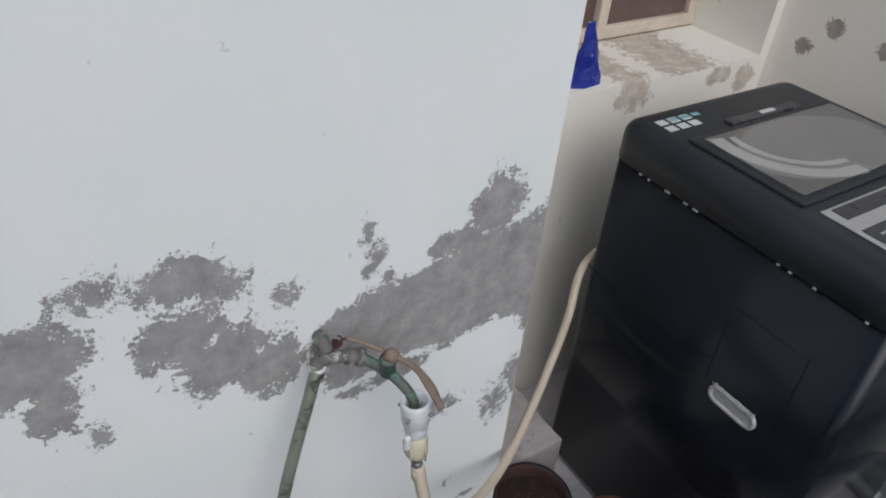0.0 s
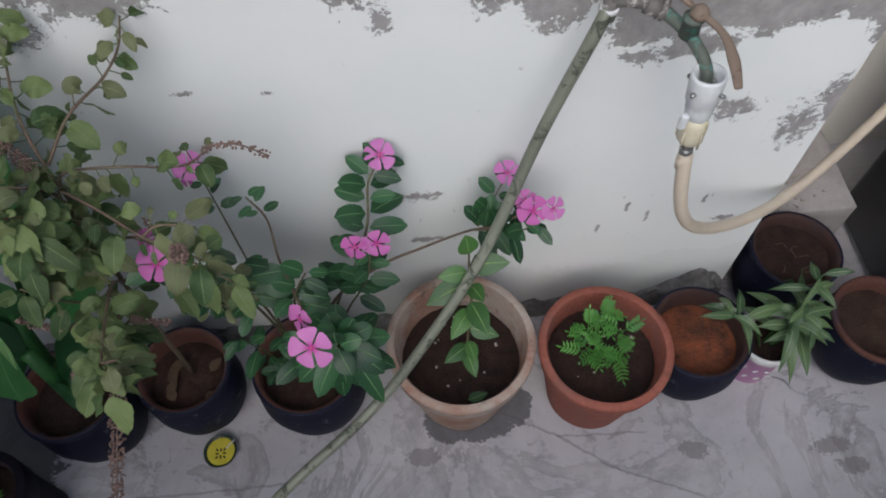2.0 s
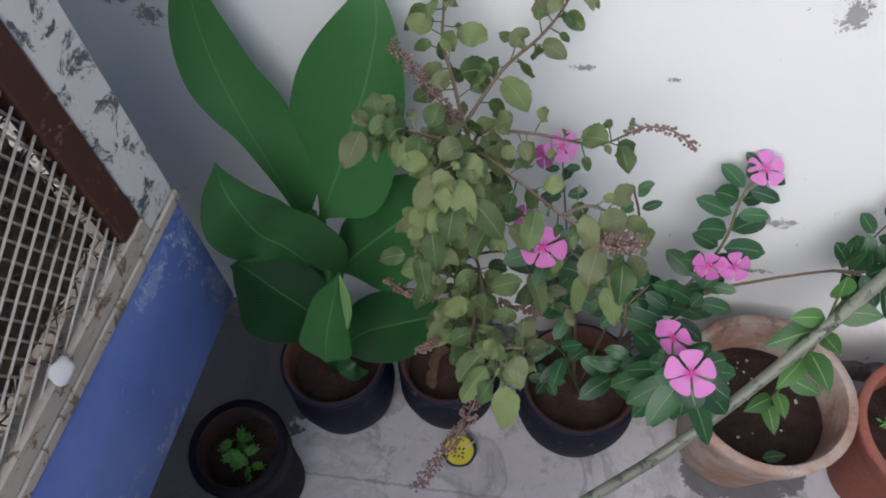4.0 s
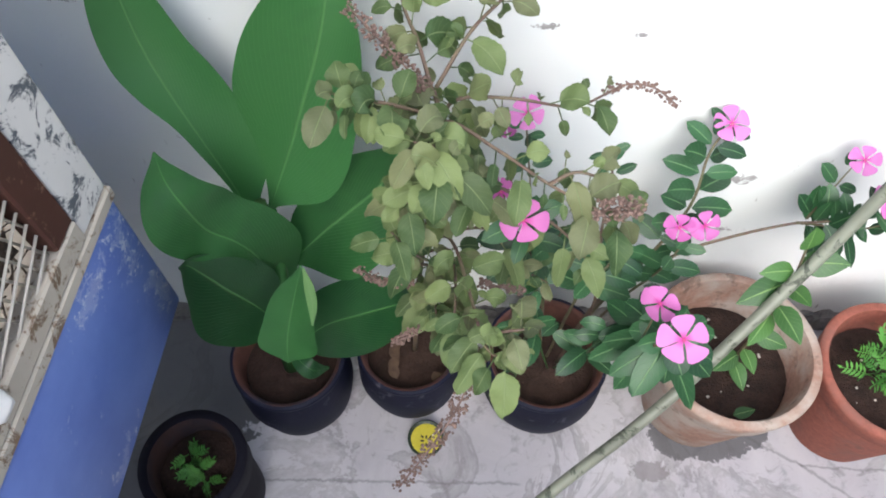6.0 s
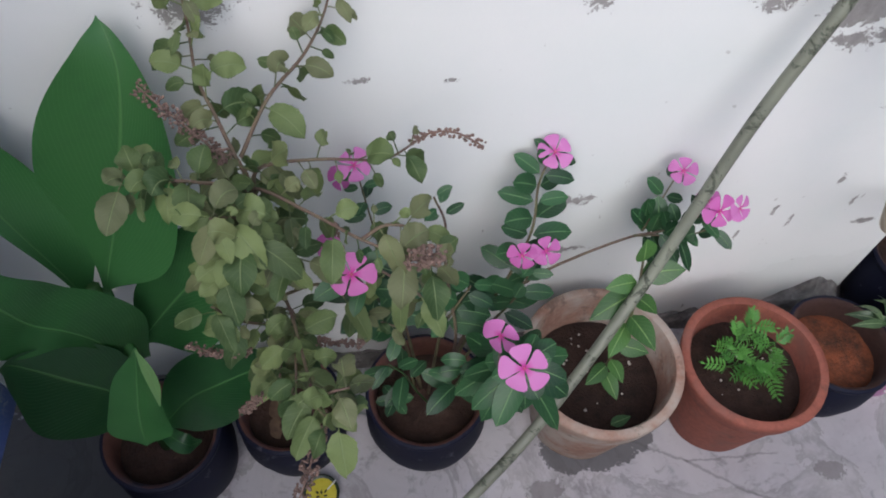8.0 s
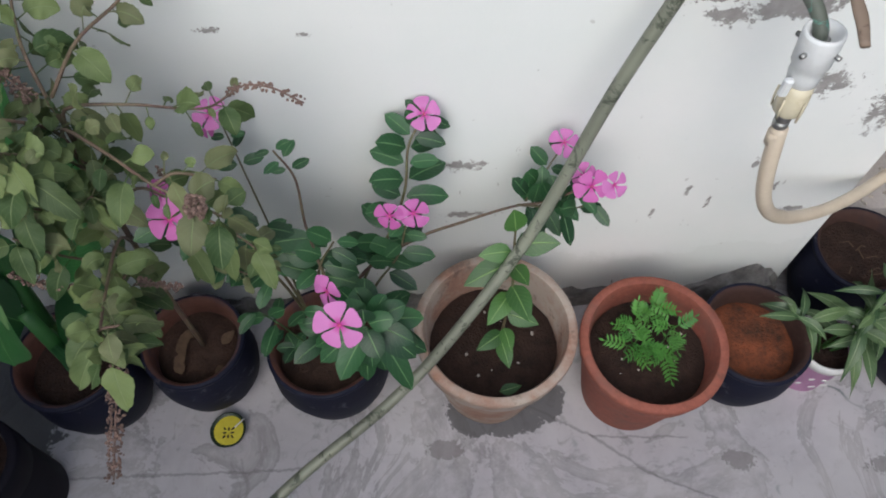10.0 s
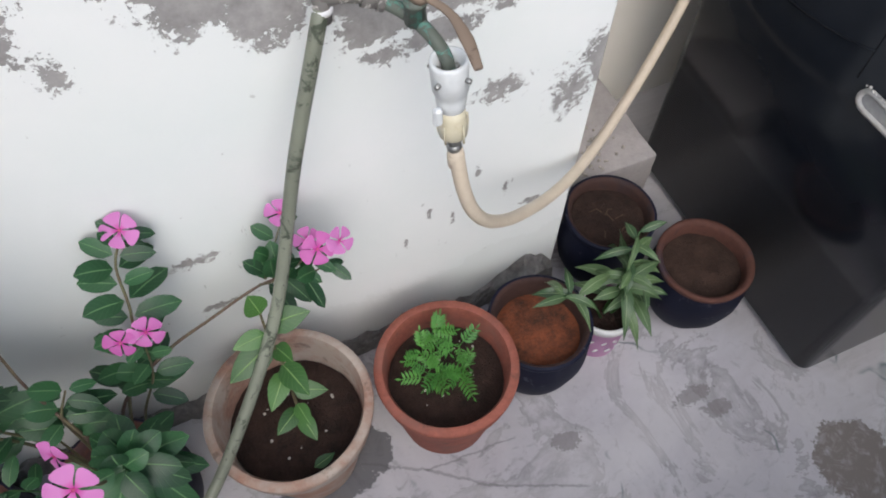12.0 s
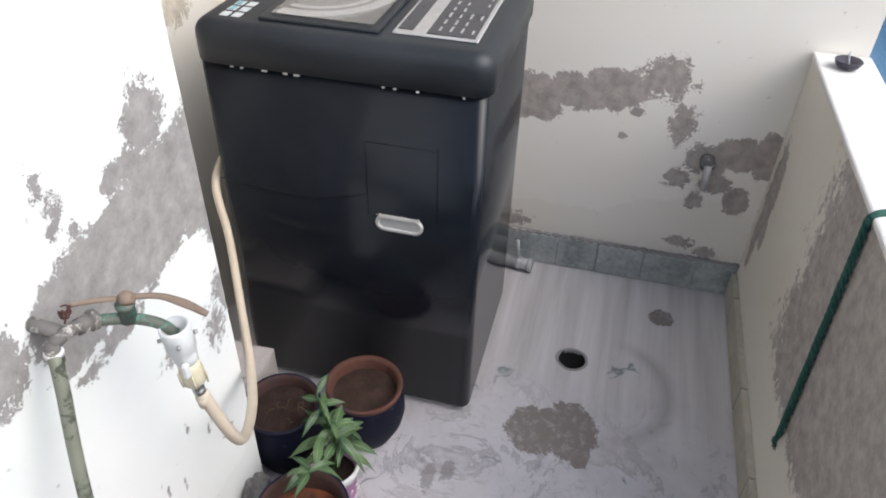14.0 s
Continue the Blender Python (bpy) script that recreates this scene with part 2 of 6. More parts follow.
def floor_material():
    m, nt, bsdf = shader("smeared_marble_floor")
    p = place(nt)
    sep = nt.nodes.new("ShaderNodeSeparateXYZ")
    nt.links.new(p, sep.inputs[0])
    # streaked marble strips towards the drain, cement slurry smeared over the rest
    st = nt.nodes.new("ShaderNodeMapping")
    st.inputs["Scale"].default_value = (1.2, 22.0, 1.0)
    nt.links.new(p, st.inputs[0])
    streak = noise_tex(nt, st.outputs[0], 1.0, 4, 0.6, 0.3)
    marble = mix(nt, ramp(nt, streak, 0.35, 0.68), (0.58, 0.555, 0.55), (0.42, 0.40, 0.39))
    cloud = noise_tex(nt, p, 5.0, 6, 0.65, 0.6)
    smear = mix(nt, ramp(nt, cloud, 0.33, 0.67), (0.55, 0.535, 0.56), (0.42, 0.405, 0.43))
    fine = noise_tex(nt, p, 38, 5, 0.7, 0.8)
    smear = mix(nt, math_node(nt, "MULTIPLY", ramp(nt, fine, 0.56, 0.72), 0.5), smear, (0.25, 0.24, 0.245))
    broad = noise_tex(nt, p, 11, 6, 0.72, 1.8)
    smear = mix(nt, math_node(nt, "MULTIPLY", ramp(nt, broad, 0.56, 0.66), 0.55), smear, (0.20, 0.19, 0.19))
    # trowelled cement: bands with one sharp side
    trowel = noise_tex(nt, p, 2.9, 8, 0.66, 1.9)
    band = math_node(nt, "MULTIPLY", ramp(nt, trowel, 0.535, 0.55), math_node(nt, "SUBTRACT", 1.0, ramp(nt, trowel, 0.55, 0.63)))
    smear = mix(nt, math_node(nt, "MULTIPLY", band, 0.62), smear, (0.23, 0.215, 0.215))
    pale = ramp(nt, noise_tex(nt, p, 2.4, 6, 0.6, 1.2), 0.52, 0.62)
    smear = mix(nt, math_node(nt, "MULTIPLY", pale, 0.45), smear, (0.58, 0.56, 0.565))
    edge = math_node(nt, "ADD", sep.outputs[0], math_node(nt, "MULTIPLY", cloud, 0.5))
    col = mix(nt, ramp(nt, edge, 1.85, 2.2), smear, marble)
    # hairline cracks
    warp = nt.nodes.new("ShaderNodeVectorMath")
    warp.operation = "MULTIPLY_ADD"
    wc = nt.nodes.new("ShaderNodeTexNoise")
    wc.inputs["Scale"].default_value = 7.0
    nt.links.new(p, wc.inputs["Vector"])
    nt.links.new(wc.outputs[1], warp.inputs[0])
    warp.inputs[1].default_value = (0.22, 0.22, 0.22)
    nt.links.new(p, warp.inputs[2])
    vor = nt.nodes.new("ShaderNodeTexVoronoi")
    vor.feature = "DISTANCE_TO_EDGE"
    vor.inputs["Scale"].default_value = 4.3
    nt.links.new(warp.outputs[0], vor.inputs["Vector"])
    gap = math_node(nt, "SUBTRACT", 1.0, ramp(nt, vor.outputs["Distance"], 0.0, 0.024))
    crack = math_node(nt, "MULTIPLY", gap, ramp(nt, noise_tex(nt, p, 6, 3, 0.6), 0.60, 0.66))
    col = mix(nt, math_node(nt, "MULTIPLY", crack, 0.9), col, (0.13, 0.165, 0.165))
    # long cracks running from the pots, and one seam between slabs
    for (ax, ay), (bx, by), half in (((0.90, -0.212), (1.0, -0.268), 0.0022), ((1.0, -0.268), (1.10, -0.34), 0.0025), ((1.10, -0.34), (1.24, -0.40), 0.002), ((1.0, -0.268), (1.16, -0.275), 0.0016), ((0.07, -0.306), (0.52, -0.306), 0.002)):
        length = math.hypot(bx - ax, by - ay)
        ux, uy = (bx - ax) / length, (by - ay) / length
        rel = nt.nodes.new("ShaderNodeVectorMath")
        rel.operation = "SUBTRACT"
        nt.links.new(p, rel.inputs[0])
        rel.inputs[1].default_value = (ax, ay, 0)
        run = nt.nodes.new("ShaderNodeVectorMath")
        run.operation = "DOT_PRODUCT"
        nt.links.new(rel.outputs[0], run.inputs[0])
        run.inputs[1].default_value = (ux, uy, 0)
        off = nt.nodes.new("ShaderNodeVectorMath")
        off.operation = "DOT_PRODUCT"
        nt.links.new(rel.outputs[0], off.inputs[0])
        off.inputs[1].default_value = (-uy, ux, 0)
        wander = math_node(nt, "MULTIPLY", math_node(nt, "SUBTRACT", fine, 0.5), 0.018)
        away = math_node(nt, "ABSOLUTE", math_node(nt, "ADD", off.outputs["Value"], wander))
        line = math_node(nt, "SUBTRACT", 1.0, ramp(nt, away, half * 0.4, half * 1.6))
        mid = math_node(nt, "ABSOLUTE", math_node(nt, "SUBTRACT", run.outputs["Value"], length / 2))
        line = math_node(nt, "MULTIPLY", line, math_node(nt, "SUBTRACT", 1.0, ramp(nt, mid, length / 2, length / 2 + 0.01)))
        col = mix(nt, math_node(nt, "MULTIPLY", line, 0.5), col, (0.14, 0.13, 0.13))
    scuff = blob_mask(nt, p, [(1.251, -0.317, 0.035, 0.022), (1.50, -0.335, 0.05, 0.018), (1.53, -0.375, 0.035, 0.02), (1.15, -0.43, 0.05, 0.02), (0.74, -0.28, 0.04, 0.02)], (0, 1), 0.9, 34, 0.15)
    col = mix(nt, math_node(nt, "MULTIPLY", scuff, 0.6), col, (0.17, 0.15, 0.145))
    # damp cement patches, a stain round a pot, an old arc left by a bucket
    patch = blob_mask(nt, p, [(1.70, -0.55, 0.075, 0.075), (1.72, -0.63, 0.09, 0.07), (1.655, -0.66, 0.04, 0.025), (2.19, -0.835, 0.035, 0.035)], (0, 1), 0.36, 30)
    col = mix(nt, math_node(nt, "MULTIPLY", patch, ramp(nt, fine, 0.1, 0.5)), col, (0.20, 0.175, 0.16))
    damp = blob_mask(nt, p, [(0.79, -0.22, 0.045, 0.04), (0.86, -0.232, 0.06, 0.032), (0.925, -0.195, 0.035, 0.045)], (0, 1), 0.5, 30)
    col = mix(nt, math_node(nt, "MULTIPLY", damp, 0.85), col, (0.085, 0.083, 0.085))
    # deep shade under the cooler, painted near black into the floor colour
    cooler_shade = blob_mask(nt, p, [(-0.04, -0.12, 0.15, 0.2), (-0.22, -0.25, 0.25, 0.25), (-0.3, -0.6, 0.3, 0.3)], (0, 1), 0.45, 14)
    col = mix(nt, math_node(nt, "MULTIPLY", cooler_shade, 0.88), col, (0.045, 0.047, 0.048))
    ring = nt.nodes.new("ShaderNodeVectorMath")
    ring.operation = "DISTANCE"
    nt.links.new(p, ring.inputs[0])
    ring.inputs[1].default_value = (1.88, -0.69, 0)
    arc = math_node(nt, "SUBTRACT", 1.0, ramp(nt, math_node(nt, "ABSOLUTE", math_node(nt, "SUBTRACT", ring.outputs["Value"], 0.17)), 0.0, 0.03), True)
    arc = math_node(nt, "MULTIPLY", arc, ramp(nt, math_node(nt, "MULTIPLY", sep.outputs[1], -1.0), 0.7, 0.8))
    col = mix(nt, math_node(nt, "MULTIPLY", arc, 0.45), col, (0.22, 0.2, 0.185))
    nt.links.new(col, bsdf.inputs["Base Color"])
    rr = nt.nodes.new("ShaderNodeMapRange")
    rr.inputs[3].default_value, rr.inputs[4].default_value = 0.42, 0.75
    nt.links.new(cloud, rr.inputs[0])
    nt.links.new(rr.outputs[0], bsdf.inputs["Roughness"])
    h = math_node(nt, "SUBTRACT", math_node(nt, "MULTIPLY", fine, 0.4), math_node(nt, "ADD", crack, math_node(nt, "MULTIPLY", patch, 0.5)))
    bump(nt, bsdf, h, 0.5, 0.002)
    return m


M_FLOOR = floor_material()
M_CEMENT = surface("rough_cement", (0.34, 0.32, 0.31), (0.22, 0.21, 0.20), 0.9, 14, 90, 0.7, 0.004)
M_RUBBLE = surface("broken_cement", (0.26, 0.25, 0.24), (0.10, 0.095, 0.09), 0.95, 25, 110, 0.9, 0.006)
M_BLOCK = surface("cement_block", (0.44, 0.41, 0.41), (0.33, 0.31, 0.30), 0.9, 18, 160, 0.5, 0.002)
M_SKIRT = surface("green_marble_skirting", (0.52, 0.54, 0.52), (0.22, 0.24, 0.23), 0.6, 16, 70, 0.3, 0.002)
M_SKIRT_CREAM = surface("cream_skirting", (0.50, 0.47, 0.38), (0.36, 0.34, 0.28), 0.7, 12, 70, 0.3, 0.002)
M_GROUND = surface("dusty_ground", (0.30, 0.27, 0.23), (0.22, 0.2, 0.17), 0.95, 2, 20, 0.4, 0.01)
M_SOIL = surface("brown_soil", (0.044, 0.022, 0.015), (0.016, 0.009, 0.007), 0.95, 40, 220, 1.0, 0.006)
M_REDSOIL = surface("red_clay_soil", (0.22, 0.062, 0.024), (0.05, 0.024, 0.014), 0.9, 35, 200, 1.0, 0.005)
M_DRYSOIL = surface("dry_tan_soil", (0.050, 0.026, 0.017), (0.020, 0.011, 0.008), 0.95, 40, 200, 0.8, 0.004)
M_GRIT = surface("pale_grit", (0.5, 0.47, 0.42), (0.3, 0.27, 0.24), 0.9, 60, 200, 0.4, 0.001)


def terracotta(name, clay, bloom, amount):
    m, nt, bsdf = shader(name)
    p = place(nt)
    n1 = noise_tex(nt, p, 9, 6, 0.65)
    n2 = noise_tex(nt, p, 120, 3, 0.6)
    col = mix(nt, ramp(nt, n2, 0.3, 0.7), clay, tuple(c * 0.72 for c in clay))
    col = mix(nt, ramp(nt, n1, amount, amount + 0.16), col, bloom)
    col = mix(nt, math_node(nt, "MULTIPLY", ramp(nt, noise_tex(nt, p, 28, 4, 0.7), 0.6, 0.68), 0.5), col, (0.07, 0.045, 0.035))
    nt.links.new(col, bsdf.inputs["Base Color"])
    bsdf.inputs["Roughness"].default_value = 0.82
    bump(nt, bsdf, n2, 0.35, 0.0015)
    return m


M_TERRA = terracotta("red_painted_terracotta", (0.30, 0.095, 0.065), (0.20, 0.085, 0.065), 0.50)
M_TERRA_OLD = terracotta("limed_terracotta", (0.33, 0.19, 0.14), (0.38, 0.32, 0.275), 0.42)
M_LIP_DARK = terracotta("dark_terracotta", (0.05, 0.022, 0.017), (0.015, 0.014, 0.022), 0.50)
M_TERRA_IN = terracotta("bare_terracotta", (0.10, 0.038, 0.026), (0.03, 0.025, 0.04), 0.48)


def chipped(name, paint, under, amount, rough=0.5, dark=0.6, scale=20.0, spec=0.35):
    """Old paint, faded in clouds and chipped to what lies under it."""
    m, nt, bsdf = shader(name)
    p = place(nt)
    n1 = noise_tex(nt, p, 6, 5, 0.6)
    n2 = noise_tex(nt, p, scale, 7, 0.75, 0.5)
    col = mix(nt, ramp(nt, n1, 0.3, 0.7), paint, tuple(c * dark for c in paint))
    mask = ramp(nt, n2, amount, amount + 0.05)
    col = mix(nt, mask, col, under)
    nt.links.new(col, bsdf.inputs["Base Color"])
    bsdf.inputs["Roughness"].default_value = rough
    bsdf.inputs["Specular IOR Level"].default_value = spec
    bump(nt, bsdf, math_node(nt, "SUBTRACT", math_node(nt, "MULTIPLY", noise_tex(nt, p, 130, 3), 0.4), mask), 0.5, 0.0012)
    return m


M_BLUEPOT = chipped("navy_painted_clay", (0.008, 0.010, 0.027), (0.06, 0.06, 0.08), 0.60, 0.6, 0.6, 26.0, 0.2)
M_BLACKPOT = chipped("dark_painted_clay", (0.010, 0.009, 0.016), (0.03, 0.02, 0.02), 0.64, 0.6, 0.6, 20.0, 0.12)
M_TUB = chipped("pink_plastic", (0.62, 0.30, 0.55), (0.75, 0.68, 0.73), 0.6, 0.4, 0.85)


def cooler_paint():
    """Blue enamel, faded in clouds, scratched white along the corner and the foot of the tank."""
    m, nt, bsdf = shader("blue_steel_paint")
    p = place(nt)
    cloud = noise_tex(nt, p, 7, 5, 0.6)
    col = mix(nt, ramp(nt, cloud, 0.3, 0.7), (0.16, 0.235, 0.56), (0.09, 0.145, 0.43))
    worn = blob_mask(nt, p, [(-0.235, 0.64, 0.035, 0.09), (-0.23, 0.54, 0.035, 0.08), (-0.30, 0.66, 0.06, 0.03), (-0.56, 0.52, 0.14, 0.06), (-0.40, 0.50, 0.06, 0.02)], (1, 2), 1.5, 60.0, 0.62)
    spots = ramp(nt, noise_tex(nt, p, 30, 7, 0.75, 0.5), 0.64, 0.68)
    flecks = ramp(nt, noise_tex(nt, p, 85, 6, 0.75, 0.8), 0.50, 0.60)
    worn = math_node(nt, "MULTIPLY", worn, math_node(nt, "ADD", 0.28, math_node(nt, "MULTIPLY", flecks, 0.7)))
    chips = math_node(nt, "MAXIMUM", worn, math_node(nt, "MULTIPLY", spots, 0.6))
    col = mix(nt, math_node(nt, "MULTIPLY", chips, 0.85), col, (0.56, 0.58, 0.66))
    nt.links.new(col, bsdf.inputs["Base Color"])
    bsdf.inputs["Roughness"].default_value = 0.45
    bsdf.inputs["Specular IOR Level"].default_value = 0.35
    bump(nt, bsdf, chips, 0.4, 0.0008)
    return m


M_COOLER = cooler_paint()
M_COOLER_WHITE = chipped("flaking_white_paint", (0.68, 0.67, 0.66), (0.10, 0.11, 0.13), 0.535, 0.6, 0.85, 32.0)
M_RUST = chipped("rusty_brown_paint", (0.075, 0.028, 0.020), (0.24, 0.13, 0.08), 0.56, 0.7)
# leg steel coloured near black to stand for shade below the tank
M_LEG = surface("shade_dark_steel", (0.022, 0.020, 0.020), (0.010, 0.009, 0.009), 0.8, 20, 120, 0.3, 0.001)
M_CREAM_METAL = chipped("cream_steel", (0.50, 0.455, 0.39), (0.17, 0.115, 0.075), 0.54, 0.6, 0.75, 40.0)
M_WIRE = chipped("painted_wire", (0.62, 0.58, 0.52), (0.2, 0.13, 0.08), 0.56, 0.6)
M_STRAW = surface("wood_wool", (0.17, 0.125, 0.095), (0.06, 0.045, 0.035), 0.95, 60, 250, 0.6, 0.004)


def washer_paint():
    m, nt, bsdf = shader("black_enamel")
    p = place(nt)
    dust = noise_tex(nt, p, 5, 5, 0.6)
    nt.links.new(mix(nt, ramp(nt, dust, 0.35, 0.8), (0.007, 0.009, 0.013), (0.014, 0.017, 0.023)), bsdf.inputs["Base Color"])
    rr = nt.nodes.new("ShaderNodeMapRange")
    rr.inputs[3].default_value, rr.inputs[4].default_value = 0.12, 0.22
    bsdf.inputs["Specular IOR Level"].default_value = 0.25
    nt.links.new(dust, rr.inputs[0])
    nt.links.new(rr.outputs[0], bsdf.inputs["Roughness"])
    bump(nt, bsdf, noise_tex(nt, p, 260, 2), 0.04, 0.0004)
    return m


M_WASHER = washer_paint()
M_WASHER_TOP = surface("charcoal_plastic", (0.014, 0.018, 0.023), (0.024, 0.029, 0.035), 0.42, 6, 200, 0.06, 0.0005)
M_SILVER = surface("silver_trim", (0.6, 0.6, 0.6), (0.5, 0.5, 0.5), 0.35, 20, 100, 0.02, 0.0005, 0.6)
M_PANEL = surface("dark_control_panel", (0.035, 0.037, 0.042), (0.05, 0.05, 0.055), 0.3, 10, 100, 0.02, 0.0003)
M_HANDLE = surface("grey_dirty_plastic", (0.55, 0.54, 0.52), (0.36, 0.35, 0.33), 0.55, 50, 160, 0.3, 0.001)
M_HANDLE_IN = surface("grey_recess_plastic", (0.42, 0.42, 0.41), (0.28, 0.28, 0.28), 0.6, 30, 160, 0.2, 0.001)
M_DRUM = surface("pale_drum_plastic", (0.8, 0.8, 0.8), (0.7, 0.7, 0.7), 0.4, 8, 100, 0.05, 0.0005)
M_TUB_GREY = surface("grey_tub_plastic", (0.30, 0.30, 0.30), (0.22, 0.22, 0.225), 0.5, 8, 100, 0.05, 0.0005)
M_STICKER = surface("white_sticker", (0.6, 0.62, 0.62), (0.5, 0.53, 0.54), 0.5, 30, 100, 0.02, 0.0003)
M_STICKER_CYAN = surface("cyan_sticker", (0.16, 0.36, 0.42), (0.24, 0.42, 0.46), 0.5, 30, 100, 0.02, 0.0003)


def lid_glass():
    m, nt, bsdf = shader("smoked_lid")
    bsdf.inputs["Base Color"].default_value = (0.9, 0.9, 0.89, 1)
    bsdf.inputs["Transmission Weight"].default_value = 0.95
    bsdf.inputs["Roughness"].default_value = 0.08
    bsdf.inputs["IOR"].default_value = 1.45
    return m


M_GLASS = lid_glass()
M_WINDOW = surface("brown_window_glass", (0.10, 0.06, 0.055), (0.14, 0.09, 0.08), 0.15, 3, 50, 0.02, 0.0005, 0.0, 0.6)
M_FRAME = surface("cream_frame_paint", (0.62, 0.55, 0.46), (0.5, 0.44, 0.36), 0.6, 20, 120, 0.15, 0.001)
M_PACKET = chipped("blue_foil_packet", (0.03, 0.05, 0.40), (0.45, 0.5, 0.75), 0.62, 0.25, 0.5, 55.0)
M_HOSE = chipped("algae_stained_hose", (0.235, 0.25, 0.195), (0.06, 0.07, 0.05), 0.54, 0.35, 0.55, 38.0)
M_CREAM_HOSE = surface("cream_pvc_hose", (0.55, 0.48, 0.38), (0.48, 0.41, 0.32), 0.45, 14, 160, 0.08, 0.0006)
M_WHITE_PLASTIC = surface("white_plastic", (0.66, 0.68, 0.69), (0.55, 0.57, 0.57), 0.4, 25, 150, 0.08, 0.0006)
M_YELLOWED = surface("yellowed_clear_plastic", (0.60, 0.56, 0.42), (0.48, 0.43, 0.31), 0.25, 25, 150, 0.08, 0.0006)
M_STEEL = surface("zinc_steel", (0.45, 0.45, 0.44), (0.3, 0.3, 0.29), 0.35, 40, 150, 0.15, 0.0006, 0.9)
M_GALV = chipped("limed_galvanised_pipe", (0.17, 0.16, 0.15), (0.45, 0.43, 0.40), 0.54, 0.6, 0.55, 60.0)
M_BRASS = chipped("verdigris_brass", (0.13, 0.15, 0.125), (0.10, 0.22, 0.18), 0.54, 0.5, 0.5, 70.0)
M_LEVER = chipped("rusty_lever", (0.22, 0.165, 0.125), (0.10, 0.065, 0.045), 0.60, 0.6, 0.7, 60.0)
M_CORD = surface("green_nylon_cord", (0.03, 0.12, 0.09), (0.015, 0.06, 0.05), 0.7, 60, 250, 0.8, 0.002)
M_DISH = surface("dark_green_dish", (0.03, 0.05, 0.03), (0.015, 0.025, 0.015), 0.4, 40, 200, 0.1, 0.001)
M_YELLOW = surface("yellow_wax", (0.62, 0.55, 0.06), (0.5, 0.42, 0.03), 0.45, 40, 200, 0.15, 0.001)
M_SEED = surface("black_seed", (0.02, 0.018, 0.015), (0.04, 0.035, 0.03), 0.6, 40, 200, 0.1, 0.001)
M_DIYA = surface("glazed_dark_clay", (0.03, 0.03, 0.05), (0.06, 0.055, 0.07), 0.35, 40, 200, 0.1, 0.001)
M_BLUE_SHEET = surface("pale_blue_sheet", (0.42, 0.68, 0.82), (0.5, 0.72, 0.84), 0.6, 2, 30, 0.1, 0.002)
M_YELLOW_PAINT = surface("ochre_paint", (0.62, 0.45, 0.08), (0.55, 0.38, 0.06), 0.7, 3, 30, 0.1, 0.002)
M_PIPE = surface("grey_pvc", (0.48, 0.48, 0.47), (0.36, 0.36, 0.35), 0.5, 30, 150, 0.1, 0.001)
M_DARK = surface("drain_dark", (0.02, 0.018, 0.016), (0.03, 0.027, 0.024), 0.9)
M_TAG = surface("white_tag", (0.72, 0.72, 0.72), (0.6, 0.6, 0.6), 0.6, 30, 100, 0.1, 0.001)


def leaf_material(name, light, dark, rib, rough=0.42, rib_width=0.035, veins=9.0, vein_strength=0.25, gloss=0.45, under=None, slope=0.55):
    """Leaf with a pale midrib and side veins along its own length and width; each leaf a little different."""
    m, nt, bsdf = shader(name)
    uv = nt.nodes.new("ShaderNodeUVMap").outputs[0]
    sep = nt.nodes.new("ShaderNodeSeparateXYZ")
    nt.links.new(uv, sep.inputs[0])
    across = math_node(nt, "ABSOLUTE", math_node(nt, "SUBTRACT", sep.outputs[0], 0.5))
    rnd = nt.nodes.new("ShaderNodeObjectInfo").outputs["Random"]
    p = place(nt)
    cloud = noise_tex(nt, p, 20, 6, 0.68)
    tone = math_node(nt, "ADD", math_node(nt, "MULTIPLY", rnd, 0.6), math_node(nt, "MULTIPLY", cloud, 0.55))
    col = mix(nt, ramp(nt, tone, 0.30, 0.80), dark, light)
    if under:
        col = mix(nt, math_node(nt, "MULTIPLY", ramp(nt, math_node(nt, "FRACT", math_node(nt, "MULTIPLY", rnd, 7.3)), 0.60, 0.80), 0.5), col, under)
    line = math_node(nt, "SINE", math_node(nt, "MULTIPLY", math_node(nt, "SUBTRACT", sep.outputs[1], math_node(nt, "MULTIPLY", across, slope)), veins * 6.2832))
    vein = math_node(nt, "MULTIPLY", ramp(nt, line, 0.86, 1.0), vein_strength)
    col = mix(nt, vein, col, rib)
    mid = math_node(nt, "SUBTRACT", 1.0, ramp(nt, across, rib_width * 0.4, rib_width))
    col = mix(nt, math_node(nt, "MULTIPLY", mid, 0.85), col, rib)
    nt.links.new(col, bsdf.inputs["Base Color"])
    bsdf.inputs["Roughness"].default_value = rough
    bsdf.inputs["Specular IOR Level"].default_value = gloss
    # some light passes through the blade
    thin = nt.nodes.new("ShaderNodeBsdfTranslucent")
    nt.links.new(mix(nt, 0.5, col, light), thin.inputs[0])
    both = nt.nodes.new("ShaderNodeMixShader")
    both.inputs[0].default_value = 0.13
    nt.links.new(bsdf.outputs[0], both.inputs[1])
    nt.links.new(thin.outputs[0], both.inputs[2])
    nt.links.new(both.outputs[0], nt.nodes["Material Output"].inputs[0])
    bump(nt, bsdf, math_node(nt, "SUBTRACT", math_node(nt, "MULTIPLY", cloud, 0.4), math_node(nt, "ADD", math_node(nt, "MULTIPLY", vein, 1.5), mid)), 0.5, 0.0015)
    return m


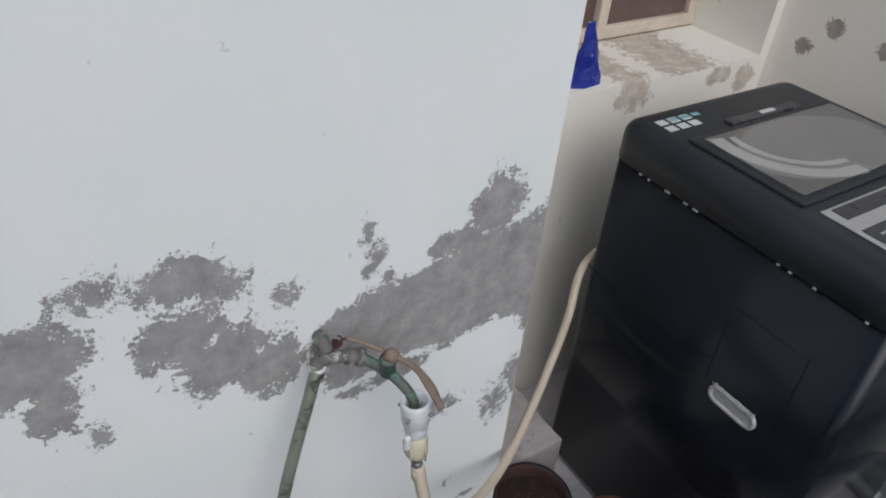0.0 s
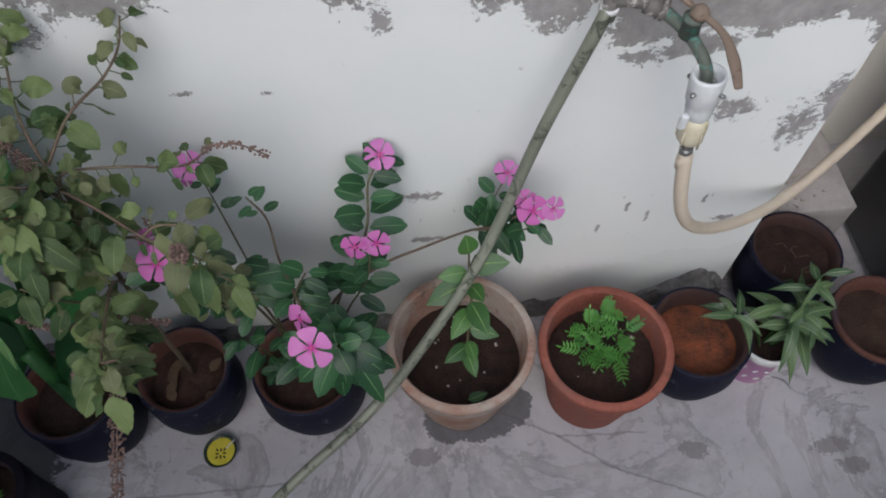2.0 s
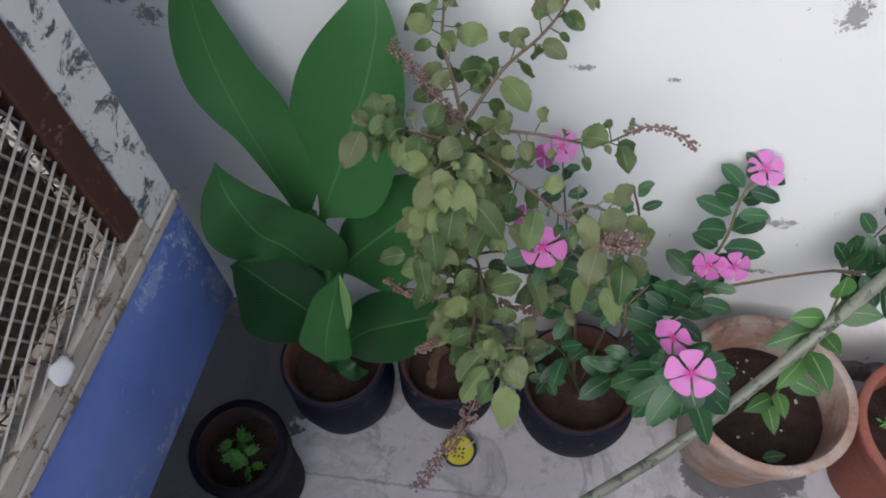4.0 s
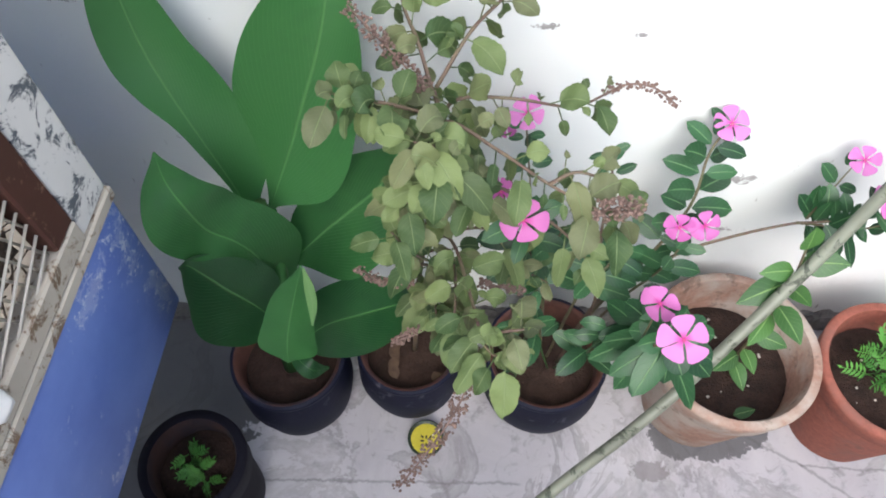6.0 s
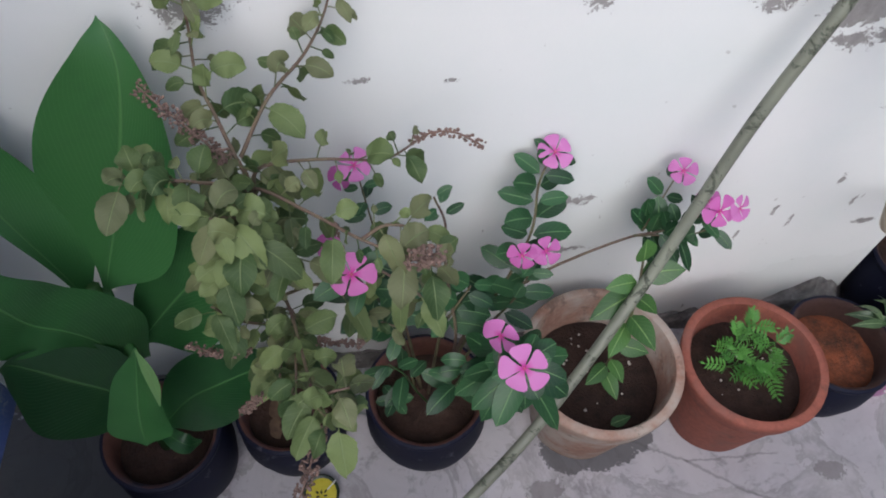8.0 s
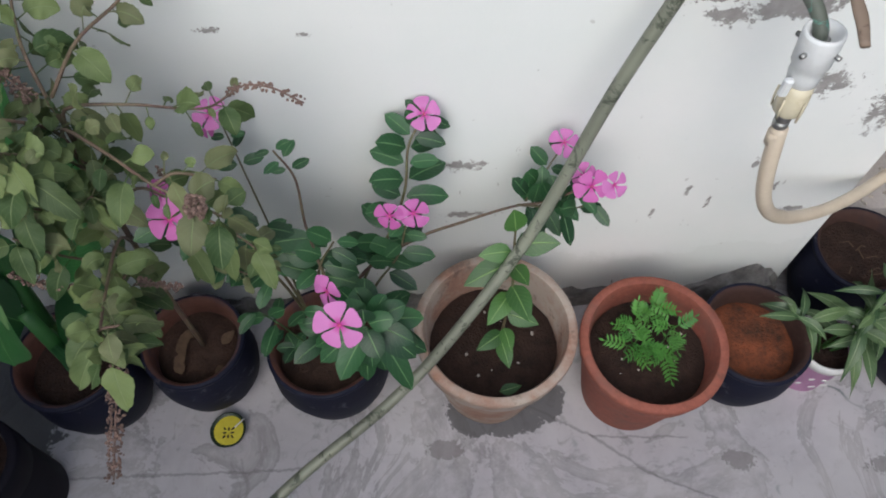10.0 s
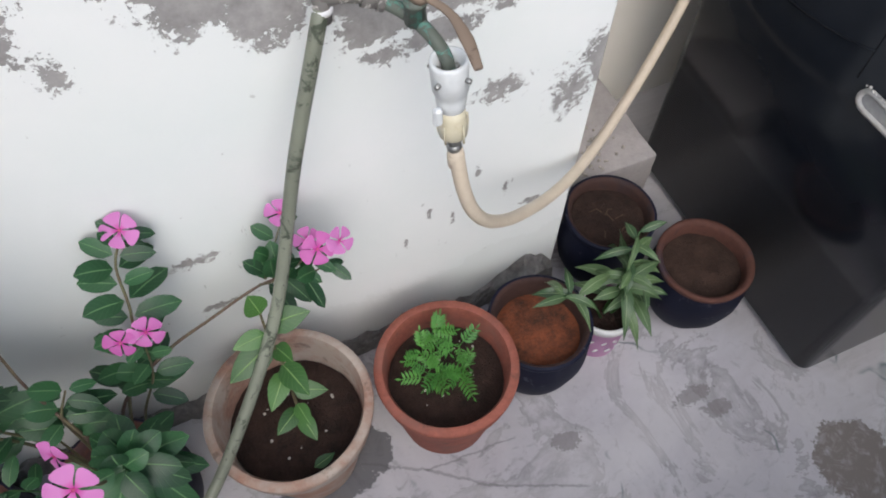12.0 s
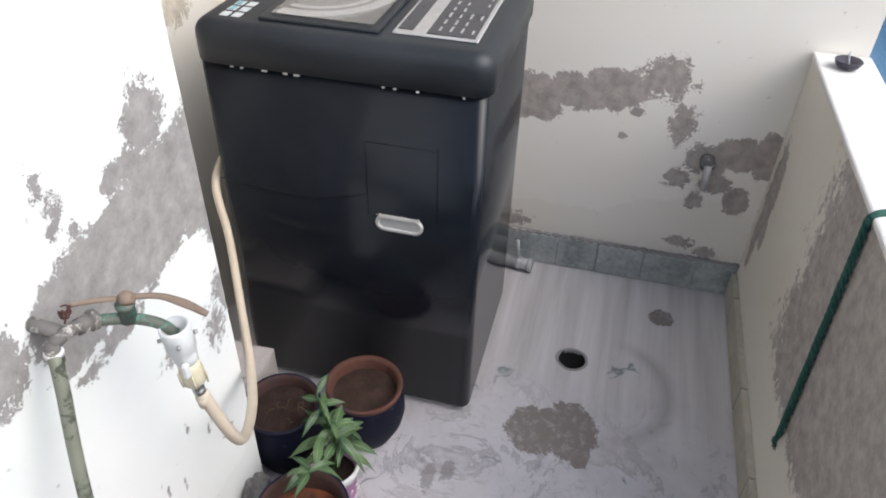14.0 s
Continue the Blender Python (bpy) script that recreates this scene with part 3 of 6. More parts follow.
M_CANNA = leaf_material("canna_leaf", (0.036, 0.135, 0.034), (0.012, 0.060, 0.018), (0.085, 0.21, 0.065), 0.42, 0.018, 24, 0.22, 0.5, None, 1.3)
M_CANNA_BACK = leaf_material("canna_leaf_back", (0.15, 0.27, 0.10), (0.10, 0.21, 0.07), (0.2, 0.32, 0.14), 0.5, 0.02, 30, 0.1)
M_VINCA = leaf_material("periwinkle_leaf", (0.030, 0.10, 0.036), (0.011, 0.044, 0.018), (0.14, 0.26, 0.11), 0.4, 0.04, 7, 0.12, 0.4)
M_TULSI = leaf_material("basil_leaf", (0.145, 0.192, 0.072), (0.036, 0.072, 0.024), (0.17, 0.22, 0.10), 0.6, 0.03, 7, 0.16, 0.3, (0.15, 0.14, 0.085))
M_LIME = leaf_material("lime_leaf", (0.065, 0.165, 0.036), (0.028, 0.085, 0.022), (0.22, 0.36, 0.12), 0.4, 0.04, 8, 0.15)
M_MARI = leaf_material("marigold_leaf", (0.10, 0.29, 0.045), (0.045, 0.17, 0.025), (0.14, 0.32, 0.09), 0.5, 0.05, 4, 0.0)
M_BALSAM = leaf_material("lance_leaf", (0.11, 0.18, 0.075), (0.04, 0.085, 0.036), (0.28, 0.36, 0.2), 0.36, 0.05, 9, 0.25)
M_SPIKE = surface("dry_flower_spike", (0.22, 0.145, 0.12), (0.12, 0.08, 0.068), 0.85, 80, 300, 0.5, 0.001)
M_STEM = surface("green_brown_stem", (0.12, 0.13, 0.06), (0.09, 0.06, 0.04), 0.7, 40, 200, 0.3, 0.001)
M_PURPLE_STEM = surface("purple_brown_stem", (0.10, 0.055, 0.05), (0.14, 0.12, 0.07), 0.7, 40, 200, 0.3, 0.001)
M_DRYLEAF = surface("dry_leaf", (0.11, 0.068, 0.04), (0.055, 0.033, 0.02), 0.8, 40, 200, 0.4, 0.001)


def petal_material():
    m, nt, bsdf = shader("pink_petal")
    uv = nt.nodes.new("ShaderNodeUVMap").outputs[0]
    sep = nt.nodes.new("ShaderNodeSeparateXYZ")
    nt.links.new(uv, sep.inputs[0])
    rnd = nt.nodes.new("ShaderNodeObjectInfo").outputs["Random"]
    body = mix(nt, rnd, (0.51, 0.12, 0.39), (0.58, 0.20, 0.49))
    fade = mix(nt, ramp(nt, sep.outputs[1], 0.02, 0.30), (0.50, 0.03, 0.28), body)
    nt.links.new(fade, bsdf.inputs["Base Color"])
    bsdf.inputs["Roughness"].default_value = 0.6
    thin = nt.nodes.new("ShaderNodeBsdfTranslucent")
    nt.links.new(fade, thin.inputs[0])
    both = nt.nodes.new("ShaderNodeMixShader")
    both.inputs[0].default_value = 0.25
    nt.links.new(bsdf.outputs[0], both.inputs[1])
    nt.links.new(thin.outputs[0], both.inputs[2])
    nt.links.new(both.outputs[0], nt.nodes["Material Output"].inputs[0])
    return m


M_PETAL = petal_material()
M_EYE = surface("flower_eye", (0.45, 0.02, 0.2), (0.6, 0.2, 0.2), 0.6)


# ---- mesh helpers ----
def thing(name, loc, label, category, group="", kind=""):
    ob = new(name)
    ob.empty_display_size = 0.05
    ob.location = loc
    return tagged(ob, label, category, group, kind)


def part(name, bm, material, parent=None, label="", smooth=True, kind=""):
    """Links a bmesh, given in world coordinates, as one mesh under a thing or a part."""
    me = bpy.data.meshes.new(name)
    bmesh.ops.recalc_face_normals(bm, faces=bm.faces)
    bm.to_mesh(me)
    bm.free()
    for poly in me.polygons:
        poly.use_smooth = smooth
    me.materials.append(material)
    ob = new(name, me)
    if parent:
        ob.parent = parent
        if parent.data is None:
            ob.matrix_parent_inverse = Matrix.Translation(-Vector(parent.location))
    return tagged(ob, label, kind=kind)


def box(bm, lo, hi, bevel=0.0, segs=2):
    g = bmesh.ops.create_cube(bm, size=1.0)["verts"]
    lo, hi = Vector(lo), Vector(hi)
    for v in g:
        v.co = Vector(((lo[i] + hi[i]) / 2 + v.co[i] * (hi[i] - lo[i]) for i in range(3)))
    if bevel:
        edges = {e for v in g for e in v.link_edges}
        bmesh.ops.bevel(bm, geom=list(edges), offset=bevel, segments=segs, profile=0.5, affect="EDGES")
    return bm


def boxed(lo, hi, bevel=0.0, segs=2):
    return box(bmesh.new(), lo, hi, bevel, segs)


def lathe(bm, centre, profile, segs=40, wobble=0.0, squash=1.0, seed=0.0):
    """Turns a profile of (radius, height) about a vertical axis; radius 0 closes it."""
    rings = []
    for r, z in profile:
        if r <= 1e-5:
            rings.append([bm.verts.new((centre[0], centre[1], centre[2] + z))])
            continue
        ring = []
        for k in range(segs):
            a = 2 * math.pi * k / segs
            w = 1 + wobble * noise.noise(Vector((math.cos(a) * 1.5 + seed, math.sin(a) * 1.5, z * 12)))
            ring.append(bm.verts.new((centre[0] + r * w * math.cos(a), centre[1] + r * w * squash * math.sin(a), centre[2] + z)))
        rings.append(ring)
    for a, b in zip(rings, rings[1:]):
        for k in range(segs):
            if len(a) == 1 and len(b) == 1:
                continue
            if len(a) == 1:
                bm.faces.new((a[0], b[k], b[(k + 1) % segs]))
            elif len(b) == 1:
                bm.faces.new((a[k], a[(k + 1) % segs], b[0]))
            else:
                bm.faces.new((a[k], a[(k + 1) % segs], b[(k + 1) % segs], b[k]))
    return bm


def glide(points, steps=8):
    """A smooth line through the given points."""
    pts = [Vector(p) for p in points]
    ext = [2 * pts[0] - pts[1]] + pts + [2 * pts[-1] - pts[-2]]
    out = []
    for i in range(1, len(ext) - 2):
        a, b, c, d = ext[i - 1:i + 3]
        for k in range(steps):
            u = k / steps
            out.append(0.5 * (2 * b + (c - a) * u + (2 * a - 5 * b + 4 * c - d) * u * u + (3 * b - a - 3 * c + d) * u ** 3))
    out.append(pts[-1])
    return out


def tube(bm, line, radius, segs=10, taper=1.0):
    """A round tube along a line of points; taper: the end's radius over the start's."""
    line = [Vector(p) for p in line]
    side = None
    rings = []
    for i, p in enumerate(line):
        t = (line[min(i + 1, len(line) - 1)] - line[max(i - 1, 0)]).normalized()
        if side is None:
            side = t.cross(Vector((0.3, 0.5, 0.8))).normalized()
        side = (side - t * side.dot(t)).normalized()
        other = t.cross(side)
        r = radius * (1 + (taper - 1) * i / max(len(line) - 1, 1))
        rings.append([bm.verts.new(p + r * (math.cos(2 * math.pi * k / segs) * side + math.sin(2 * math.pi * k / segs) * other)) for k in range(segs)])
    for a, b in zip(rings, rings[1:]):
        for k in range(segs):
            bm.faces.new((a[k], a[(k + 1) % segs], b[(k + 1) % segs], b[k]))
    bm.faces.new(rings[0][::-1])
    bm.faces.new(rings[-1])
    return bm


def blade(bm, line, half, facing, shape="ovate", fold=0.12, ripple=0.0, teeth=0.0, across=2, seed=0.0):
    """A leaf along a line of points, with its face turned towards facing."""
    uv = bm.loops.layers.uv.verify()
    line = [Vector(p) for p in line]
    n = len(line) - 1
    facing = Vector(facing).normalized()
    rows = []
    for i, p in enumerate(line):
        u = i / n
        t = (line[min(i + 1, n)] - line[max(i - 1, 0)]).normalized()
        side = t.cross(facing)
        side = side.normalized() if side.length > 1e-4 else t.orthogonal().normalized()
        up = side.cross(t).normalized()
        if shape == "ovate":
            w = math.sin(math.pi * min(u, 1) ** 0.72) ** 0.85
        elif shape == "oblong":
            w = min(math.sin(math.pi * u ** 0.9) ** 0.5, 1.0)
        elif shape == "round":
            w = math.sin(math.pi * min(u, 1) ** 0.78) ** 0.8
        elif shape == "lance":
            w = math.sin(math.pi * u ** 0.8) ** 1.1
        elif shape == "basil":
            w = math.sin(math.pi * min(u, 1) ** 0.88) ** 0.62
        else:
            w = math.sin(math.pi * (0.05 + 0.93 * u) ** 1.7) ** 0.8
        w = max(w, 0.03) * half
        row = []
        for k in range(-across, across + 1):
            s = k / across
            edge = 1.0
            if teeth and abs(k) == across:
                edge = 1 + teeth * (1 if i % 2 else -1)
            lift = fold * abs(s) * w + ripple * half * math.sin(9 * u + seed + s * 2.0) * abs(s)
            row.append((bm.verts.new(p + side * (s * w * edge) + up * lift), 0.5 + 0.5 * s, u))
        rows.append(row)
    for a, b in zip(rows, rows[1:]):
        for k in range(2 * across):
            quad = (a[k], a[k + 1], b[k + 1], b[k])
            f = bm.faces.new([q[0] for q in quad])
            f.smooth = True
            for loop, q in zip(f.loops, quad):
                loop[uv].uv = (q[1], q[2])
    return bm


def add_leaf(parent, base, way, length, half, material, facing=(0, -0.6, 0.8), shape="ovate", droop=0.25, teeth=0.0, n=6, fold=0.15, name="leaf", ripple=0.0):
    base, way = Vector(base), Vector(way).normalized()
    line = []
    for i in range(n + 1):
        u = i / n
        line.append(base + way * length * u + Vector((0, 0, -1)) * droop * length * u * u)
    bm = bmesh.new()
    blade(bm, line, half, facing, shape, fold, ripple, teeth, 2 if half > 0.03 else 1, random.random() * 6)
    return part(name, bm, material, parent)


def add_flower(parent, centre, facing, radius, turn=0.0):
    """Five broad petals round a small dark eye."""
    facing = Vector(facing).normalized()
    sx = facing.cross(Vector((0, 0.2, 1))).normalized()
    sy = facing.cross(sx)
    c = Vector(centre)
    radius *= 0.9
    bm = bmesh.new()
    for k in range(5):
        a = turn + 2 * math.pi * k / 5
        d = sx * math.cos(a) + sy * math.sin(a)
        long = radius * (0.98 + 0.08 * math.sin(k * 2.3 + turn * 5))
        line = [c + d * long * u + facing * radius * (0.16 * math.sin(u * 2.6) + 0.03 * k) for u in (0.06, 0.25, 0.45, 0.65, 0.82, 0.94, 1.0)]
        side = d.cross(facing)
        uv = bm.loops.layers.uv.verify()
        rows = []
        for i, p in enumerate(line):
            w = radius * (0.05, 0.12, 0.25, 0.40, 0.46, 0.38, 0.16)[i]
            rows.append([(bm.verts.new(p + side * (s * w) - facing * (s * w * 0.16 + s * s * w * 0.12)), 0.5 + 0.5 * s, i / 6) for s in (-1, 0, 1)])
        for r0, r1 in zip(rows, rows[1:]):
            for j in range(2):
                quad = (r0[j], r0[j + 1], r1[j + 1], r1[j])
                f = bm.faces.new([q[0] for q in quad])
                for loop, q in zip(f.loops, quad):
                    loop[uv].uv = (q[1], q[2])
    fl = part("flower", bm, M_PETAL, parent, "pink five-petalled flower")
    eye = bmesh.new()
    tube(eye, [c + facing * radius * 0.02, c + facing * radius * 0.16], radius * 0.075, 8)
    part("flower_eye", eye, M_EYE, fl)
    return fl


def soil_disc(centre, radius, lift, seed, grain=0.006):
    bm = bmesh.new()
    rings, segs = 9, 28
    mid = bm.verts.new((centre[0], centre[1], centre[2] + lift + grain * noise.noise(Vector((seed, 0, 0)))))
    prev = None
    for i in range(1, rings + 1):
        r = radius * i / rings
        ring = []
        for k in range(segs):
            a = 2 * math.pi * k / segs
            x, y = r * math.cos(a), r * math.sin(a)
            h = lift * (1 - (i / rings) ** 2) + grain * (noise.noise(Vector((x * 40 + seed, y * 40, 0))) + 0.5 * noise.noise(Vector((x * 110, y * 110 + seed, 3))))
            ring.append(bm.verts.new((centre[0] + x, centre[1] + y, centre[2] + h)))
        for k in range(segs):
            if prev is None:
                bm.faces.new((mid, ring[k], ring[(k + 1) % segs]))
            else:
                bm.faces.new((prev[k], ring[k], ring[(k + 1) % segs], prev[(k + 1) % segs]))
        prev = ring
    return bm


def specks(parent, centre, radius, count, size, material, name, label):
    """Many small crumbs on the soil."""
    bm = bmesh.new()
    for _ in range(count):
        a, r = random.uniform(0, 6.28), radius * math.sqrt(random.random())
        q = Vector((centre[0] + r * math.cos(a), centre[1] + r * math.sin(a), centre[2]))
        s = size * random.uniform(0.5, 1.4)
        vs = bmesh.ops.create_icosphere(bm, subdivisions=1, radius=s)["verts"]
        for v in vs:
            v.co = Vector((v.co.x * random.uniform(0.7, 1.4), v.co.y * random.uniform(0.7, 1.4), v.co.z * 0.6)) + q
    return part(name, bm, material, parent, label, kind="stuff")


def pot_round(plant, c, radius, height, outside, inside, seed, bare=False):
    """A round-bellied painted clay pot with a bare thick lip."""
    r, h, t = radius, height, 0.0085
    bm = bmesh.new()
    lathe(bm, c, [(0, 0), (r * 0.66, 0), (r * 0.72, 0.006), (r * 0.94, h * 0.28), (r * 1.03, h * 0.52), (r * 1.02, h * 0.72), (r * 0.965, h * 0.9), (r * 0.955, h * 0.925)] + ([] if bare else [(r * 0.985, h * 0.94), (r, h * 0.97), (r * 0.985, h), (r - t * 0.7, h)]), 40, 0.02, 1, seed)
    pot = part("pot", bm, outside, plant)
    lip = bmesh.new()
    lathe(lip, c, ([(r * 0.95, h * 0.90), (r * 0.985, h * 0.935), (r, h * 0.97), (r * 0.985, h)] if bare else [(r - t * 0.7, h)]) + [(r - t, h - 0.001), (r - t * 1.6, h * 0.95), (r - t * 1.9, h * 0.7), (r * 0.8, h * 0.35), (0, h * 0.3)], 40, 0.02, 1, seed)
    part("lip" if bare else "inner_wall", lip, inside, pot, "bare terracotta lip" if bare else "dark clay inside")
    return pot


def pot_flared(plant, c, base, rim, height, outside, inside, seed, band=0.2):
    """A tapered flower pot with a thick rolled rim band."""
    b, r, h, t = base, rim, height, 0.014
    bm = bmesh.new()
    z1 = h * (1 - band)
    lathe(bm, c, [(0, 0), (b * 0.97, 0), (b, 0.006), (b + (r * 0.9 - b) * 0.5, z1 * 0.5), (r * 0.9, z1 - 0.004), (r * 0.905, z1), (r * 0.955, z1 + 0.008), (r * 0.985, h - 0.016), (r, h - 0.006), (r * 0.985, h), (r - t, h - 0.001)], 48, 0.015, 1, seed)
    pot = part("pot", bm, outside, plant)
    lip = bmesh.new()
    lathe(lip, c, [(r - t, h - 0.001), (r - t - 0.004, h - 0.012), (r * 0.82, h * 0.6), (b, h * 0.3), (0, h * 0.28)], 48, 0.015, 1, seed)
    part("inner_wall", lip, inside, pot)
    return pot


# ---- setting ----
def structure(name, bm, material, label, smooth=False):
    ob = part(name, bm, material, None, label, smooth, "structure")
    return ob


structure("ground", boxed((-60, -60, -0.9), (60, 60, -0.7)), M_GROUND, "dusty ground below the terrace")


def floor_with_hole():
    bm = bmesh.new()
    outer = [bm.verts.new(p) for p in ((-1.6, -1.15, 0), (2.5, -1.15, 0), (2.5, 0.6, 0), (-1.6, 0.6, 0))]
    hole = [bm.verts.new((1.957 + 0.036 * math.cos(a), -0.607 + 0.036 * math.sin(a), 0)) for a in [2 * math.pi * k / 28 for k in range(28)]]
    edges = [bm.edges.new((outer[i], outer[(i + 1) % 4])) for i in range(4)]
    edges += [bm.edges.new((hole[i], hole[(i + 1) % 28])) for i in range(28)]
    bmesh.ops.triangle_fill(bm, use_beauty=True, edges=edges)
    low = [bm.verts.new(v.co + Vector((0, 0, -0.08))) for v in hole]
    for i in range(28):
        bm.faces.new((hole[i], hole[(i + 1) % 28], low[(i + 1) % 28], low[i]))
    return bm


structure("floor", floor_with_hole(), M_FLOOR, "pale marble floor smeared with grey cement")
structure("slab", boxed((-1.6, -1.15, -0.7), (2.5, 0.6, -0.09)), M_CEMENT, "grey concrete slab under the floor")
drain = thing("drain_hole", (1.957, -0.607, 0), "open round floor drain with a dirty cement collar", "drain")
bm = bmesh.new()
lathe(bm, (1.957, -0.607, 0), [(0.036, -0.01), (0.036, 0.0015), (0.039, 0.002), (0.043, 0.0005)], 32, 0.06)
part("collar", bm, M_CEMENT, drain)
bm = bmesh.new()
lathe(bm, (1.957, -0.607, 0), [(0.0355, -0.001), (0.035, -0.075), (0, -0.078)], 32)
part("pipe", bm, M_DARK, drain, "black pipe mouth")

wall = structure("wall_north", boxed((-1.6, 0, 0), (1.38, 0.36, 2.9), 0.004, 1), M_WALL, "white plaster wall with flaked grey patches")
wall.data.materials.append(M_RETURN)
for poly in wall.data.polygons:
    if poly.normal.x > 0.9:
        poly.material_index = 1

bm = bmesh.new()
box(bm, (1.38, 0.36, 0), (2.36, 0.72, 0.88))
structure("wall_recess", bm, M_RECESS, "cream plaster wall under the window sill")
bm = bmesh.new()
box(bm, (2.33, 0.36, 0.88), (2.36, 0.72, 2.9))
structure("window_jamb", bm, M_RECESS, "cream plastered window jamb")
structure("window_lintel", boxed((1.38, 0.36, 2.1), (2.33, 0.72, 2.9)), M_RECESS, "cream plastered lintel over the window")
structure("window_jamb_inner", boxed((1.38, 0.362, 0.88), (1.5, 0.72, 2.1)), M_RECESS, "cream plastered inner window jamb")
win = tagged(new("window_1"), "brown glazed window in a cream frame", "window", kind="structure")
win.location = (1.9, 0.6, 0.88)
for lo, hi in (((1.5, 0.575, 0.884), (2.33, 0.62, 0.915)), ((1.5, 0.575, 2.07), (2.33, 0.62, 2.1)), ((1.5, 0.575, 0.915), (1.53, 0.62, 2.07)), ((2.30, 0.575, 0.915), (2.33, 0.62, 2.07)), ((1.985, 0.57, 0.915), (2.015, 0.615, 2.07))):
    part("window_frame", boxed(lo, hi, 0.003, 1), M_FRAME, win, smooth=False)
for lo, hi in (((1.53, 0.59, 0.915), (1.985, 0.60, 2.07)), ((2.015, 0.59, 0.915), (2.30, 0.60, 2.07))):
    part("pane", boxed(lo, hi), M_WINDOW, win, "dark brown glass pane", False)

structure("wall_east", boxed((2.36, -1.15, -0.7), (2.56, 0.9, 2.9)), M_BACK, "cream wall with peeling paint over the drain")
structure("parapet", boxed((-1.6, -1.15, 0), (2.36, -1.03, 0.742), 0.006, 2), M_PARAPET, "low parapet, cream paint over bare grey cement")
structure("parapet_coping", boxed((-1.6, -1.156, 0.742), (2.358, -1.026, 0.756), 0.005, 2), M_PARAPET_TOP, "whitewashed parapet top")
# added out of view; kept low so the western sky lights the east wall
structure("wall_west", boxed((-1.8, -1.15, 0), (-1.6, 0.36, 0.9)), M_WALL, "unseen white plaster end wall, added to close the west side")

# marble skirting, slab by slab
skirt = tagged(new("skirting_east"), "weathered green marble skirting slabs", "skirting", kind="structure")
skirt.location = (2.35, -0.7, 0)
y = -1.028
for w in (0.115, 0.15, 0.135, 0.12, 0.16, 0.14, 0.15, 0.16, 0.14):
    h = 0.105 + random.uniform(-0.004, 0.006)
    part("slab", boxed((2.345 - random.uniform(0, 0.003), y + 0.0006, 0.001), (2.3605, y + w - 0.0006, h), 0.002, 1), M_SKIRT, skirt, smooth=False)
    y += w
bm = bmesh.new()
for i in range(50):
    q = Vector((2.352, -1.02 + i * 0.026, 0.108))
    vs = bmesh.ops.create_icosphere(bm, subdivisions=1, radius=0.012)["verts"]
    for v in vs:
        v.co = Vector((v.co.x * 0.8, v.co.y * 1.6, v.co.z * random.uniform(0.4, 0.9))) + q
part("mortar", bm, M_CEMENT, skirt, "crumbling cement bed", kind="stuff")
skirt2 = tagged(new("skirting_south"), "cream stone skirting along the parapet", "skirting", kind="structure")
skirt2.location = (1.5, -1.02, 0)
x = 0.2
while x < 2.33:
    w = random.choice((0.26, 0.31, 0.34))
    part("slab", boxed((x + 0.002, -1.0305, 0.001), (min(x + w, 2.344) - 0.002, -1.014, 0.085 + random.uniform(-0.004, 0.006)), 0.002, 1), M_SKIRT_CREAM, skirt2, smooth=False)
    x += w


def rubble_strip():
    """Broken cement along the wall's foot, with a lump where the wall ends."""
    bm = bmesh.new()
    nx, nv = 150, 7
    rows = []
    for i in range(nx + 1):
        x = -0.3 + 1.67 * i / nx
        lump = math.exp(-((x - 1.32) / 0.055) ** 2)
        h = 0.045 + 0.018 * noise.noise(Vector((x * 9, 0, 0))) + 0.012 * noise.noise(Vector((x * 37, 2, 0))) + 0.075 * lump
        d = 0.016 + 0.010 * noise.noise(Vector((x * 14, 5, 0))) + 0.035 * lump
        row = []
        for j in range(nv + 1):
            a = j / nv * math.pi / 2
            r = 1 + 0.22 * noise.noise(Vector((x * 55, j * 0.9, 1)))
            row.append(bm.verts.new((x, -d * math.cos(a) * r, max(h * math.sin(a) * r, 0.0))))
        rows.append(row)
    for a, b in zip(rows, rows[1:]):
        for j in range(nv):
            bm.faces.new((a[j], a[j + 1], b[j + 1], b[j]))
    return bm


structure("wall_foot", rubble_strip(), M_RUBBLE, "broken dark cement along the foot of the wall")

block = thing("cement_block", (1.52, 0.22, 0), "grey cement block strewn with grit beside the wall end", "block")
bm = boxed((1.384, 0.10, 0), (1.666, 0.358, 0.127), 0.004, 2)
bmesh.ops.subdivide_edges(bm, edges=bm.edges[:], cuts=3, use_grid_fill=True)
for v in bm.verts:
    v.co += 0.003 * noise.noise_vector(v.co * 30)
part("body", bm, M_BLOCK, block)
bm = bmesh.new()
for _ in range(260):
    q = Vector((random.triangular(1.39, 1.62, 1.39), random.uniform(0.11, 0.34), 0.129))
    vs = bmesh.ops.create_icosphere(bm, subdivisions=1, radius=random.uniform(0.0015, 0.005))["verts"]
    for v in vs:
        v.co += q
part("grit", bm, M_GRIT, block, "loose pale grit", kind="stuff")

